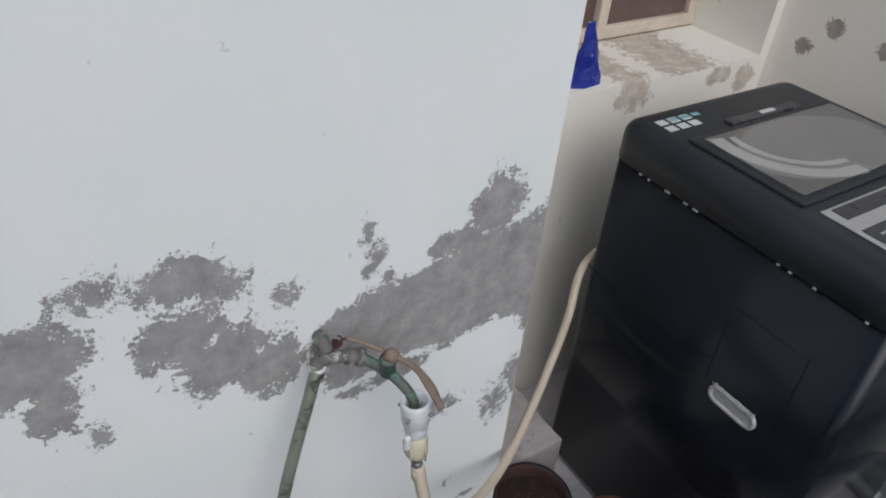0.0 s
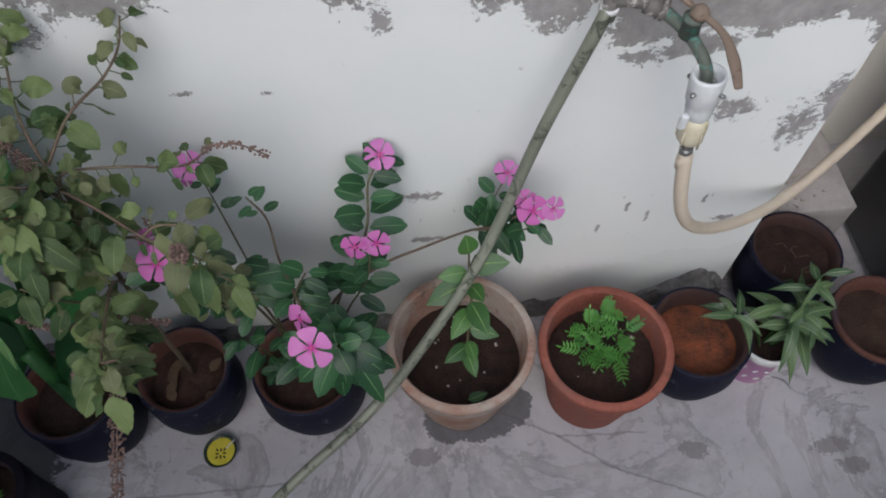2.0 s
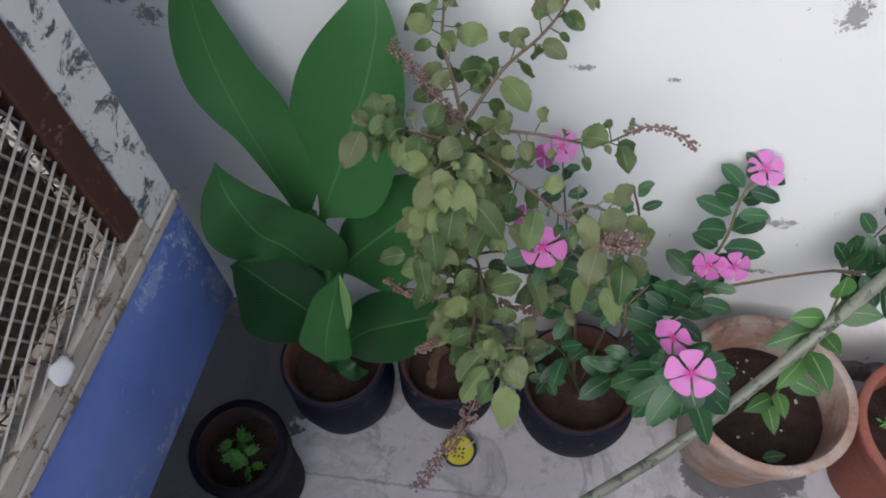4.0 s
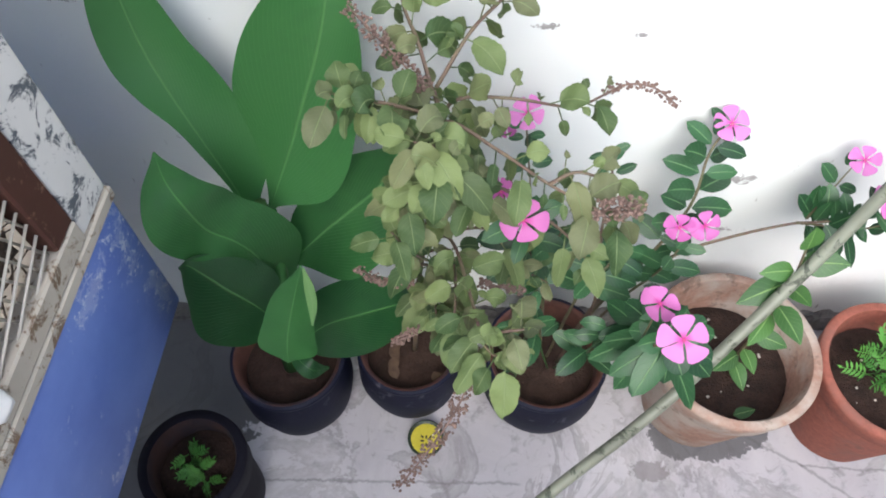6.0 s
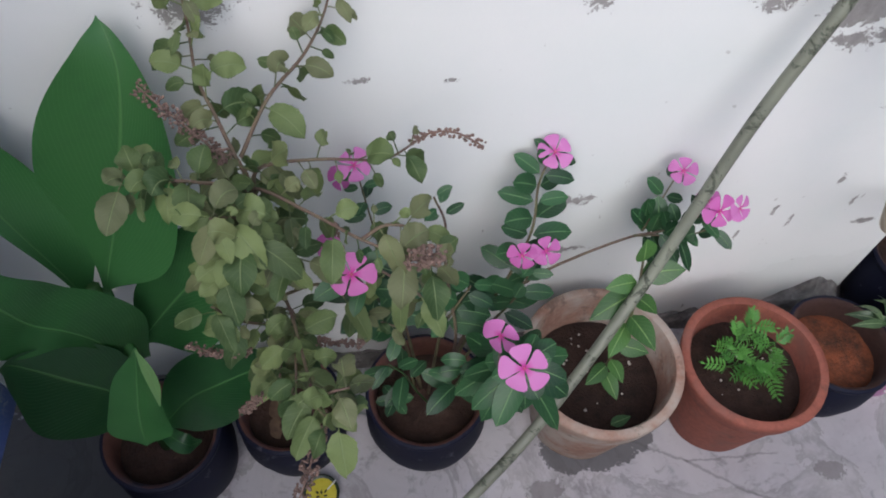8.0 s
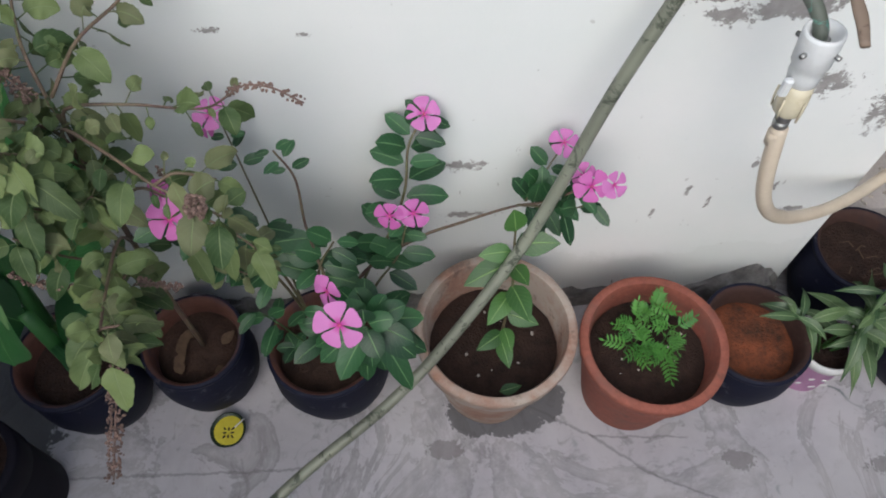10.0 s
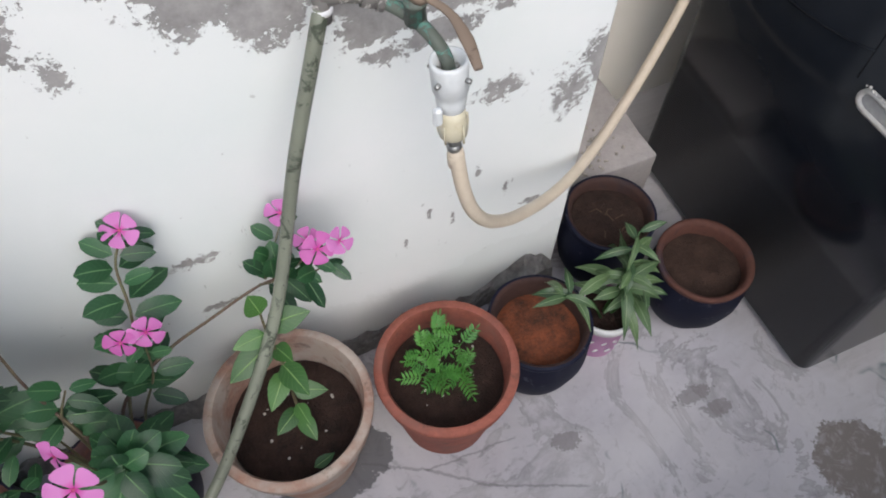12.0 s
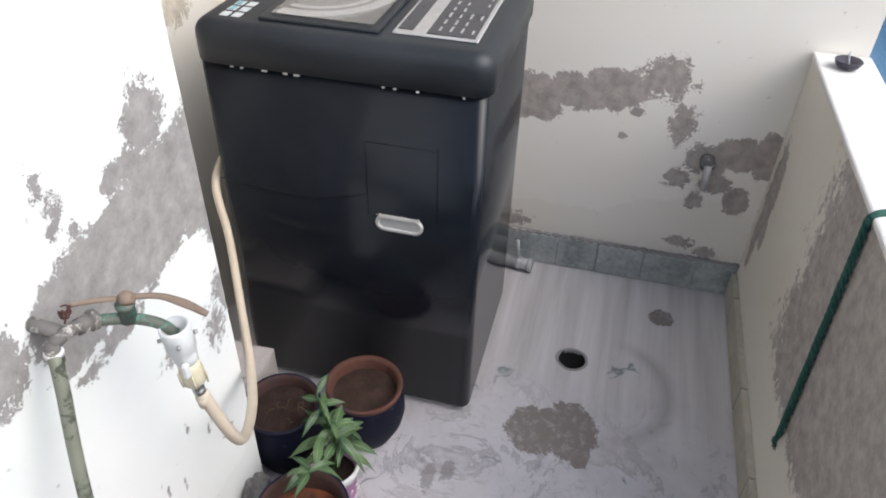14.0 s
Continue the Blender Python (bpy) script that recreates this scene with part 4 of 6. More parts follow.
# beyond the parapet: a neighbour's low pale blue ribbed roof with an ochre wall behind it
sheet = thing("ribbed_sheet_roof", (5.5, -2.2, -0.7), "pale blue ribbed sheet roof below an ochre wall", "roof")
bm = bmesh.new()
prev = None
for i in range(161):
    y = -1.3 - i * 0.0097
    d = 0.012 * math.sin(i * 1.25)
    pair = (bm.verts.new((2.6, y, -0.68 + d)), bm.verts.new((9.0, y, -0.68 + d)))
    if prev:
        bm.faces.new((prev[0], prev[1], pair[1], pair[0]))
    prev = pair
part("sheet", bm, M_BLUE_SHEET, sheet)
part("wall", boxed((2.6, -3.1, -0.7), (9.0, -2.86, 0.4), 0.01, 1), M_YELLOW_PAINT, sheet, "ochre painted wall", False)

# ---- washing machine ----
def rounded_prism(bm, lo, hi, radius, segs=5, top=0.0):
    """An upright box with rounded vertical edges; top: how far the upper edge is rolled in."""
    pts = []
    for cx, cy, a0 in ((hi[0] - radius, hi[1] - radius, 0), (lo[0] + radius, hi[1] - radius, 90), (lo[0] + radius, lo[1] + radius, 180), (hi[0] - radius, lo[1] + radius, 270)):
        for k in range(segs + 1):
            a = radians(a0 + 90 * k / segs)
            pts.append((cx, cy, math.cos(a), math.sin(a)))
    levels = [(radius, lo[2])]
    if top:
        levels += [(radius - top * (1 - math.cos(a)), hi[2] - top + top * math.sin(a)) for a in [radians(15 * k) for k in range(7)]]
    else:
        levels += [(radius, hi[2])]
    rings = [[bm.verts.new((cx + r * ca, cy + r * sa, z)) for cx, cy, ca, sa in pts] for r, z in levels]
    n = len(pts)
    for a, b in zip(rings, rings[1:]):
        for k in range(n):
            bm.faces.new((a[k], a[(k + 1) % n], b[(k + 1) % n], b[k]))
    bm.faces.new(rings[0][::-1])
    bm.faces.new(rings[-1])
    return bm


WX0, WX1, WY0, WY1 = 1.70, 2.17, -0.38, 0.182
washer = thing("washing_machine", (1.93, -0.1, 0), "black top-loading washing machine with a smoked lid, dusty", "washing machine")
body = part("body", rounded_prism(bmesh.new(), (WX0, WY0, 0.022), (WX1, WY1, 0.842), 0.022), M_WASHER, washer)
# recessed side panel with its pressed border
bm = bmesh.new()
for lo, hi in (((1.6993, -0.149, 0.555), (1.702, -0.1465, 0.722)), ((1.6993, -0.294, 0.555), (1.702, -0.2915, 0.732)), ((1.6993, -0.292, 0.7225), (1.702, -0.148, 0.7245))):
    box(bm, lo, hi, 0.0006, 1)
part("pressed_border", bm, M_WASHER, body)
# thin raised curve modelled in place of the hose's reflection on the enamel
bm = bmesh.new()
line = [(1.6985, 0.18 - 0.33 * u, 0.585 - 0.05 * math.sin(u * 2.2) + 0.06 * u) for u in [k / 12 for k in range(13)]]
tube(bm, line, 0.0016, 6)
part("hose_reflection_line", bm, M_WASHER, body)


def slot_frame(y0, y1, z0, z1, thick, depth_out, material, name, parent, x):
    """An oblong ring with round ends."""
    bm = bmesh.new()
    rings = []
    for grow, dx in ((0, 0.001), (0, -depth_out), (-thick * 0.5, -depth_out - 0.0015), (-thick, -depth_out), (-thick, 0.012)):
        ring = []
        r = (z1 - z0) / 2 + grow
        for cy, a0 in ((y1 - (z1 - z0) / 2, -90), (y0 + (z1 - z0) / 2, 90)):
            for k in range(9):
                a = radians(a0 + 180 * k / 8)
                ring.append(bm.verts.new((x + dx, cy + r * math.cos(a), (z0 + z1) / 2 + r * math.sin(a))))
        rings.append(ring)
    n = len(rings[0])
    for a, b in zip(rings, rings[1:]):
        for k in range(n):
            bm.faces.new((a[k], a[(k + 1) % n], b[(k + 1) % n], b[k]))
    return part(name, bm, material, parent)


handle = slot_frame(-0.265, -0.163, 0.522, 0.560, 0.008, 0.004, M_HANDLE, "carry_handle", body, WX0)
handle["label"] = "pale grey carrying handle with a dusty ragged rim"
bm = boxed((1.6985, -0.258, 0.529), (1.7, -0.170, 0.553), 0.0)
part("recess", bm, M_HANDLE_IN, handle, "shaded grey grip recess", False)
bm = bmesh.new()
for k in range(16):
    vs = bmesh.ops.create_icosphere(bm, subdivisions=1, radius=random.uniform(0.0015, 0.003))["verts"]
    q = Vector((1.696, -0.255 + k * 0.0058, 0.561 + random.uniform(-0.001, 0.0015)))
    for v in vs:
        v.co += q
part("lint", bm, M_HANDLE, handle, "clotted dust on the rim", kind="stuff")

cap = part("top_cover", rounded_prism(bmesh.new(), (WX0 - 0.008, WY0 - 0.008, 0.846), (WX1 + 0.004, WY1 + 0.006, 0.922), 0.04, 7, 0.03), M_WASHER_TOP, washer, "charcoal plastic top cover")
bm = bmesh.new()
for k in range(26):
    yy = WY1 - 0.01 - k * 0.0212
    if random.random() < 0.45:
        box(bm, (1.6905, yy - random.uniform(0.004, 0.012), 0.8425), (1.693, yy, 0.8455))
part("dust_line", bm, M_HANDLE, cap, "pale dust in the seam", False, "stuff")
# lid: frame with a smoked pane over the tub
lid = part("lid_frame", boxed((1.735, -0.170, 0.9215), (2.135, 0.062, 0.928), 0.003, 2), M_WASHER_TOP, washer, "charcoal lid frame", False)
part("lid_pane", boxed((1.752, -0.155, 0.9300), (2.115, 0.045, 0.9320), 0.001, 1), M_GLASS, lid, "smoked translucent lid pane", False)
bm = bmesh.new()
for r0, r1, z in ((0.140, 0.168, 0.9292), (0.114, 0.128, 0.9292)):
    prev = None
    for k in range(31):
        a = radians(165 + k * 3.6)
        pair = [bm.verts.new((1.925 + r * math.cos(a), 0.0 + 0.92 * r * math.sin(a), z)) for r in (r0, r1)]
        if prev:
            bm.faces.new((prev[0], prev[1], pair[1], pair[0]))
        prev = pair
tub_bm = bmesh.new()
lathe(tub_bm, (1.93, -0.055, 0.9286), [(0, 0.0), (0.095, 0.0), (0.0965, 0.0003), (0.098, 0.0)], 40, 0.0, 1.0)
for v in tub_bm.verts:
    v.co.x = 1.93 + (v.co.x - 1.93) * 1.75
part("tub", tub_bm, M_TUB_GREY, lid, "grey tub seen through the pane")
part("tub_rings", bm, M_DRUM, lid, "pale tub rings under the pane")
part("lid_grip", boxed((1.86, 0.066, 0.921), (2.06, 0.09, 0.9275), 0.003, 2), M_PANEL, washer, "long finger grip behind the lid", False)
part("badge", boxed((1.95, 0.074, 0.9275), (1.99, 0.084, 0.9285)), M_STICKER, washer, "small pale badge", False)
# stickers on the rear strip
for k in range(6):
    cx, cy = 1.735 + (k % 3) * 0.03, 0.100 + (k // 3) * 0.024
    part("sticker", boxed((cx, cy, 0.9215), (cx + 0.022, cy + 0.017, 0.9228)), M_STICKER, washer, "white label square", False)
for k in range(3):
    part("sticker", boxed((1.768 + k * 0.028, 0.128, 0.9228), (1.786 + k * 0.028, 0.138, 0.9236)), M_STICKER_CYAN, washer, "cyan label square", False)
# control strip along the front edge
panel = part("control_panel", boxed((1.748, -0.348, 0.9215), (2.12, -0.19, 0.9255), 0.002, 1), M_SILVER, washer, "silver-edged control panel", False)
part("display", boxed((1.765, -0.225, 0.9256), (2.10, -0.197, 0.9268)), M_PANEL, panel, "dark display window", False)
part("plate", boxed((1.757, -0.340, 0.9256), (2.11, -0.252, 0.9268)), M_PANEL, panel, "dark button plate", False)
bm = bmesh.new()
for i in range(9):
    for j in range(4):
        if random.random() < 0.8:
            bx, by = 1.775 + i * 0.036, -0.333 + j * 0.02
            box(bm, (bx, by, 0.9268), (bx + random.uniform(0.012, 0.026), by + 0.004, 0.9274))
part("printed_marks", bm, M_SILVER, panel, "rows of small pale print bars", False, "stuff")
for px, py in ((1.735, -0.345), (1.735, 0.147), (2.135, -0.345), (2.135, 0.147)):
    bm = bmesh.new()
    lathe(bm, (px, py, 0), [(0, 0), (0.021, 0), (0.022, 0.006), (0.018, 0.012), (0.016, 0.024), (0, 0.024)], 20)
    part("foot", bm, M_WASHER_TOP, washer)
part("base_trim", rounded_prism(bmesh.new(), (WX0 + 0.006, WY0 + 0.004, 0.012), (WX1 - 0.006, WY1 - 0.004, 0.0225), 0.022), M_HANDLE_IN, washer, "grey base rim")

# ---- desert cooler ----
cooler = thing("desert_cooler", (0.092, -0.212, 0), "old blue steel desert cooler with a mesh side and flaking paint", "air cooler")
CX, CY0, CY1 = 0.092, -0.862, -0.212
tank = part("tank", boxed((-0.544, CY0, 0.480), (CX, CY1, 0.684), 0.006, 2), M_COOLER, cooler, "chipped blue water tank")
part("ledge", boxed((-0.549, CY0 - 0.002, 0.685), (CX + 0.003, CY1 + 0.002, 0.700), 0.002, 1), M_CREAM_METAL, tank, "grimy cream ledge", False)
for px, py in ((CX - 0.30, CY1 - 0.05), (CX - 0.30, CY0 + 0.02), (-0.544, CY1 - 0.05), (-0.544, CY0 + 0.02)):
    part("leg", boxed((px, py, 0), (px + 0.03, py + 0.03, 0.479), 0.002, 1), M_LEG, cooler, "angle-iron leg, coloured dark for the tank's shade", False)
part("corner_post", boxed((CX - 0.05, CY1 - 0.053, 0.701), (CX, CY1, 1.378), 0.003, 2), M_COOLER_WHITE, cooler, "white corner post, paint flaking", False)
part("corner_post", boxed((CX - 0.05, CY0, 0.701), (CX, CY0 + 0.053, 1.378), 0.003, 2), M_COOLER_WHITE, cooler, "white corner post, paint flaking", False)
part("top_cover", boxed((-0.544, CY0, 1.378), (CX, CY1, 1.413), 0.004, 1), M_COOLER_WHITE, cooler, smooth=False)
part("back_panel", boxed((-0.544, CY0, 0.701), (-0.504, CY1, 1.378), 0.003, 1), M_COOLER_WHITE, cooler, smooth=False)
part("side_panel", boxed((-0.504, CY1 - 0.02, 0.701), (CX - 0.05, CY1, 1.378), 0.003, 1), M_COOLER_WHITE, cooler, smooth=False)
grille = part("grille_frame", boxed((CX - 0.02, CY1 - 0.086, 0.727), (CX + 0.001, CY1 - 0.0535, 1.376), 0.002, 1), M_RUST, cooler, "rust-brown grille frame", False)
part("frame_rail", boxed((CX - 0.02, CY0 + 0.053, 0.701), (CX + 0.002, CY1 - 0.0535, 0.726), 0.002, 1), M_CREAM_METAL, grille, "cream bottom rail", False)
# wood-wool pad behind diagonal mesh
bm = bmesh.new()
ys, zs = CY1 - 0.087, 0.727
prev = None
for i in range(41):
    row = []
    for j in range(41):
        yy, zz = CY0 + 0.055 + (ys - CY0 - 0.055) * i / 40, zs + 0.6 * j / 40
        row.append(bm.verts.new((CX - 0.032 + 0.008 * noise.noise(Vector((0, yy * 60, zz * 60))), yy, zz)))
    if prev:
        for j in range(40):
            bm.faces.new((prev[j], prev[j + 1], row[j + 1], row[j]))
    prev = row
pad = part("wood_wool_pad", bm, M_STRAW, cooler, "brown wood-wool pad")
bm = bmesh.new()
for _ in range(700):
    yy, zz = random.uniform(CY0 + 0.2, ys), random.uniform(zs, 1.1)
    a = random.uniform(0, 6.28)
    ln = random.uniform(0.01, 0.03)
    mid = Vector((CX - 0.02 + random.uniform(-0.006, 0.004), yy, zz))
    d = Vector((random.uniform(-0.15, 0.15), math.cos(a), math.sin(a))) * ln
    tube(bm, [mid - d, mid + Vector((0.002, 0, 0.003)), mid + d], random.uniform(0.0006, 0.0013), 4)
part("strand", bm, M_STRAW, pad, "curled wood shavings", kind="stuff")
bm = bmesh.new()
y_near, y_far, lo_z, hi_z = CY0 + 0.053, ys, 0.724, 1.376
for slope, step, depth_in in ((0.4, 0.0155, 0.004), (-2.8, 0.042, 0.008)):
    # parallel wires, slanting across the opening and clipped to it
    rise = slope * (y_far - y_near)
    c0 = lo_z - max(rise, 0)
    while c0 < hi_z - min(rise, 0):
        ends = sorted([(c0, y_near), (c0 + rise, y_far)])
        z0, z1 = max(ends[0][0], lo_z), min(ends[1][0], hi_z)
        if z1 > z0:
            tube(bm, [(CX - depth_in, y_near + (zz - c0) / slope, zz) for zz in (z0, z1)], 0.0013, 5)
        c0 += step
part("wire_mesh", bm, M_WIRE, grille, "diamond wire mesh")
bm = bmesh.new()
bmesh.ops.create_icosphere(bm, subdivisions=2, radius=0.015, matrix=Matrix.Translation((CX + 0.006, -0.427, 0.733)) @ Matrix.Diagonal((0.5, 1.0, 0.8, 1)))
for v in bm.verts:
    v.co += 0.006 * noise.noise_vector(v.co * 70)
part("latch", bm, M_TAG, grille, "white lump of putty on the rail")
cooler.rotation_euler = (0, 0, radians(-4))

# ---- tap, filter and hoses ----
tap = thing("wall_tap", (1.03, 0, 0.82), "limed wall tap with a long rusty lever", "tap")
bm = bmesh.new()
tube(bm, [(1.018, 0.004, 0.832), (1.018, -0.035, 0.828)], 0.009, 16)
lathe(bm, (1.0, -0.037, 0.80), [(0.0, 0.0), (0.0085, 0), (0.009, 0.026), (0.0, 0.029)], 16)
tube(bm, [(1.0, -0.037, 0.824), (1.02, -0.04, 0.826), (1.05, -0.043, 0.818)], 0.0078, 14)
part("pipe_elbow", bm, M_GALV, tap, "limed galvanised elbow")
bm = bmesh.new()
tube(bm, [(1.038, -0.042, 0.82), (1.052, -0.045, 0.816)], 0.0115, 6)
tube(bm, [(1.053, -0.045, 0.816), (1.059, -0.047, 0.814)], 0.0128, 18)
part("nut", bm, M_GALV, tap)
bm = bmesh.new()
tube(bm, glide([(1.055, -0.046, 0.815), (1.074, -0.07, 0.808), (1.085, -0.095, 0.802), (1.092, -0.115, 0.79), (1.094, -0.124, 0.772)], 6), 0.0074, 16, 0.9)
lathe(bm, (1.078, -0.078, 0.805), [(0.0, 0.0), (0.011, 0.0), (0.0095, 0.02), (0.0115, 0.021), (0.0115, 0.026), (0.006, 0.028), (0.006, 0.034), (0, 0.034)], 14)
part("body", bm, M_BRASS, tap, "verdigris brass tap body")
bm = bmesh.new()
lathe(bm, (1.082, -0.08, 0.832), [(0, 0), (0.010, 0), (0.011, 0.006), (0.006, 0.012), (0, 0.013)], 10, 0.2)
part("spindle_nut", bm, M_LEVER, tap)


def strap(points, halves, thick):
    """A flat bar whose width changes along its length."""
    bm = bmesh.new()
    line = glide(points, 5)
    n = len(line) - 1
    rings = []
    for i, p in enumerate(line):
        t = (line[min(i + 1, n)] - line[max(i - 1, 0)]).normalized()
        side = t.cross(Vector((0, 0, 1))).normalized()
        up = side.cross(t)
        f = i / n * (len(halves) - 1)
        k = min(int(f), len(halves) - 2)
        w = halves[k] + (halves[k + 1] - halves[k]) * (f - k)
        rings.append([bm.verts.new(p + side * (w * math.cos(a)) + up * (thick * math.sin(a))) for a in [2 * math.pi * j / 10 for j in range(10)]])
    for a, b in zip(rings, rings[1:]):
        for j in range(10):
            bm.faces.new((a[j], a[(j + 1) % 10], b[(j + 1) % 10], b[j]))
    bm.faces.new(rings[0][::-1])
    bm.faces.new(rings[-1])
    return bm


part("lever", strap([(1.078, -0.075, 0.838), (1.098, -0.108, 0.833), (1.102, -0.14, 0.826), (1.100, -0.170, 0.818)], [0.0038, 0.0046, 0.0068, 0.0045], 0.003), M_LEVER, tap, "rusty tap lever")
part("lever", strap([(1.076, -0.07, 0.838), (1.055, -0.055, 0.848), (1.036, -0.045, 0.856)], [0.0042, 0.004, 0.003], 0.003), M_LEVER, tap, "bent rusty wire bar")
bm = bmesh.new()
for k in range(4):
    tube(bm, [(1.022 + 0.006 * math.cos(a + k), -0.05 + 0.006 * math.sin(a + k), 0.855 + k * 0.003) for a in [0.5 * j for j in range(10)]], 0.0011, 5)
tube(bm, [(1.036, -0.045, 0.856), (1.024, -0.05, 0.858), (1.012, -0.055, 0.852)], 0.0012, 5)
part("binding_wire", bm, M_RUST, tap, "twist of rusty wire")

filt = thing("hose_filter", (1.093, -0.130, 0.68), "white plastic tap adaptor with a yellowed clear cup", "tap filter")


def skewed(bm, profile, foot, head, segs=26):
    """Turns a profile about the line from foot to head; heights run from 0 to 1."""
    foot, head = Vector(foot), Vector(head)
    z = (head - foot).normalized()
    sx = z.orthogonal().normalized()
    sy = z.cross(sx)
    rings = []
    for r, h in profile:
        c = foot + (head - foot) * h
        r *= 0.9
        rings.append([bm.verts.new(c + r * (math.cos(2 * math.pi * k / segs) * sx + math.sin(2 * math.pi * k / segs) * sy)) for k in range(segs)])
    for a, b in zip(rings, rings[1:]):
        for k in range(segs):
            bm.faces.new((a[k], a[(k + 1) % segs], b[(k + 1) % segs], b[k]))
    bm.faces.new(rings[0][::-1])
    bm.faces.new(rings[-1])
    return bm


F0, F1 = Vector((1.096, -0.134, 0.668)), Vector((1.091, -0.126, 0.795))
part("sleeve", skewed(bmesh.new(), [(0.0146, 0.52), (0.0159, 0.53), (0.0176, 0.62), (0.0176, 0.70), (0.0202, 0.72), (0.0211, 0.97), (0.0202, 1.0), (0.0172, 1.0), (0.0163, 0.80), (0.0034, 0.80)], F0, F1), M_WHITE_PLASTIC, filt, "white plastic sleeve")
part("cup", skewed(bmesh.new(), [(0.0103, 0.20), (0.0142, 0.215), (0.0168, 0.235), (0.0168, 0.40), (0.0155, 0.42), (0.0155, 0.52)], F0, F1), M_YELLOWED, filt, "yellowed clear cup")
clamp = part("clamp", skewed(bmesh.new(), [(0.0084, 0.04), (0.0090, 0.05), (0.0090, 0.10), (0.0079, 0.105), (0.0079, 0.125), (0.0093, 0.13), (0.0093, 0.19), (0.0082, 0.20)], F0, F1), M_STEEL, filt, "steel hose clamp")
axis = (F1 - F0).normalized()
for k in range(4):
    a = 0.6 + k * math.pi / 2
    d = (Vector((math.cos(a), math.sin(a), 0)) - axis * axis.dot(Vector((math.cos(a), math.sin(a), 0)))).normalized()
    q = F0 + (F1 - F0) * 0.86
    bm = bmesh.new()
    tube(bm, [q + d * 0.008, q + d * 0.0208, q + d * 0.0238], 0.0026, 10)
    part("screw", bm, M_STEEL, filt)
for k in range(5):
    a = k * 1.257
    d = Vector((math.cos(a), math.sin(a), 0))
    q = F0 + (F1 - F0) * 0.30
    bm = bmesh.new()
    tube(bm, [q + d * 0.0158 - axis * 0.012, q + d * 0.0170, q + d * 0.0165 + axis * 0.014], 0.0012, 6)
    part("rib", bm, M_YELLOWED, filt)
part("tab", boxed((1.069, -0.145, 0.728), (1.078, -0.137, 0.750), 0.002, 1), M_WHITE_PLASTIC, filt, smooth=False)

cream = thing("inlet_hose", (1.35, -0.05, 0.4), "cream washing machine hose hanging in a loop", "hose")
bm = bmesh.new()
tube(bm, glide([(1.0965, -0.135, 0.672), (1.102, -0.149, 0.615), (1.119, -0.150, 0.560), (1.155, -0.136, 0.503), (1.215, -0.108, 0.450), (1.30, -0.066, 0.408), (1.40, -0.007, 0.390), (1.535, 0.08, 0.420), (1.635, 0.145, 0.485), (1.70, 0.196, 0.56), (1.77, 0.204, 0.60), (1.83, 0.204, 0.62), (1.875, 0.198, 0.63), (1.89, 0.178, 0.63)], 8), 0.0088, 14)
part("tube", bm, M_CREAM_HOSE, cream)
bm = bmesh.new()
tube(bm, [(1.884, 0.195, 0.63), (1.889, 0.183, 0.63)], 0.0155, 12)
part("end_nut", bm, M_WHITE_PLASTIC, cream, "white plastic hose nut")
bm = bmesh.new()
tube(bm, [(1.0968, -0.1355, 0.666), (1.0975, -0.1375, 0.650)], 0.0098, 14)
part("cuff", bm, M_CREAM_HOSE, cream, "thicker cream hose cuff")

green = thing("garden_hose", (0.75, -0.25, 0.2), "grey-green algae-stained hose pushed on the tap stub", "hose")
bm = bmesh.new()
tube(bm, glide([(1.0, -0.037, 0.818), (0.985, -0.048, 0.785), (0.934, -0.074, 0.657), (0.858, -0.132, 0.465), (0.756, -0.214, 0.338), (0.663, -0.285, 0.272), (0.505, -0.399, 0.226), (0.33, -0.56, 0.14), (0.2, -0.75, 0.04), (0.12, -0.9, 0.0095), (-0.1, -0.98, 0.0095)], 8), 0.0081, 14)
part("tube", bm, M_HOSE, green)
bm = bmesh.new()
lathe(bm, (1.0, -0.037, 0.808), [(0.0088, 0.003), (0.0105, 0.003), (0.0108, 0.006), (0.0102, 0.009), (0.006, 0.0095)], 20)
part("ring", bm, M_TAG, green, "white plastic ring at the hose end")

# ---- pots and plants ----
def stem(plant, points, radius, material, taper=0.5, name="stem"):
    line = glide(points, 6)
    bm = bmesh.new()
    tube(bm, line, radius, 7, taper)
    part(name, bm, material, plant)
    return line


def along(line, u):
    f = max(0.0, min(u, 1.0)) * (len(line) - 1)
    k = min(int(f), len(line) - 2)
    return line[k].lerp(line[k + 1], f - k), (line[k + 1] - line[k]).normalized()


CAMERA_SIDE = (0.05, -0.62, 0.78)


def leafy(plant, line, pairs, start, length, half, material, shape, teeth=0.0, droop=0.3, jitter=0.5, end=1.0):
    """Opposite pairs of leaves along a stem, each pair turned from the last."""
    for k in range(pairs):
        u = start + (end - start) * k / max(pairs - 1, 1)
        p, t = along(line, u)
        side = t.cross(Vector((0, -0.7, 0.7))).normalized()
        fore = t.cross(side)
        a = (k % 2) * 0.75 + random.uniform(-jitter, jitter)
        for sgn in (1, -1):
            way = (side * math.cos(a) + fore * math.sin(a)) * sgn + t * 0.35
            size = length * random.uniform(0.72, 1.15) * (1.0 if u < 0.85 else 0.75)
            add_leaf(plant, p + way.normalized() * 0.004, way, size, half * size / length, material,
                     Vector(CAMERA_SIDE) + Vector((random.uniform(-0.4, 0.4), random.uniform(-0.3, 0.3), random.uniform(-0.2, 0.3))), shape, droop * random.uniform(0.3, 1.4), teeth, 8 if teeth else 6)


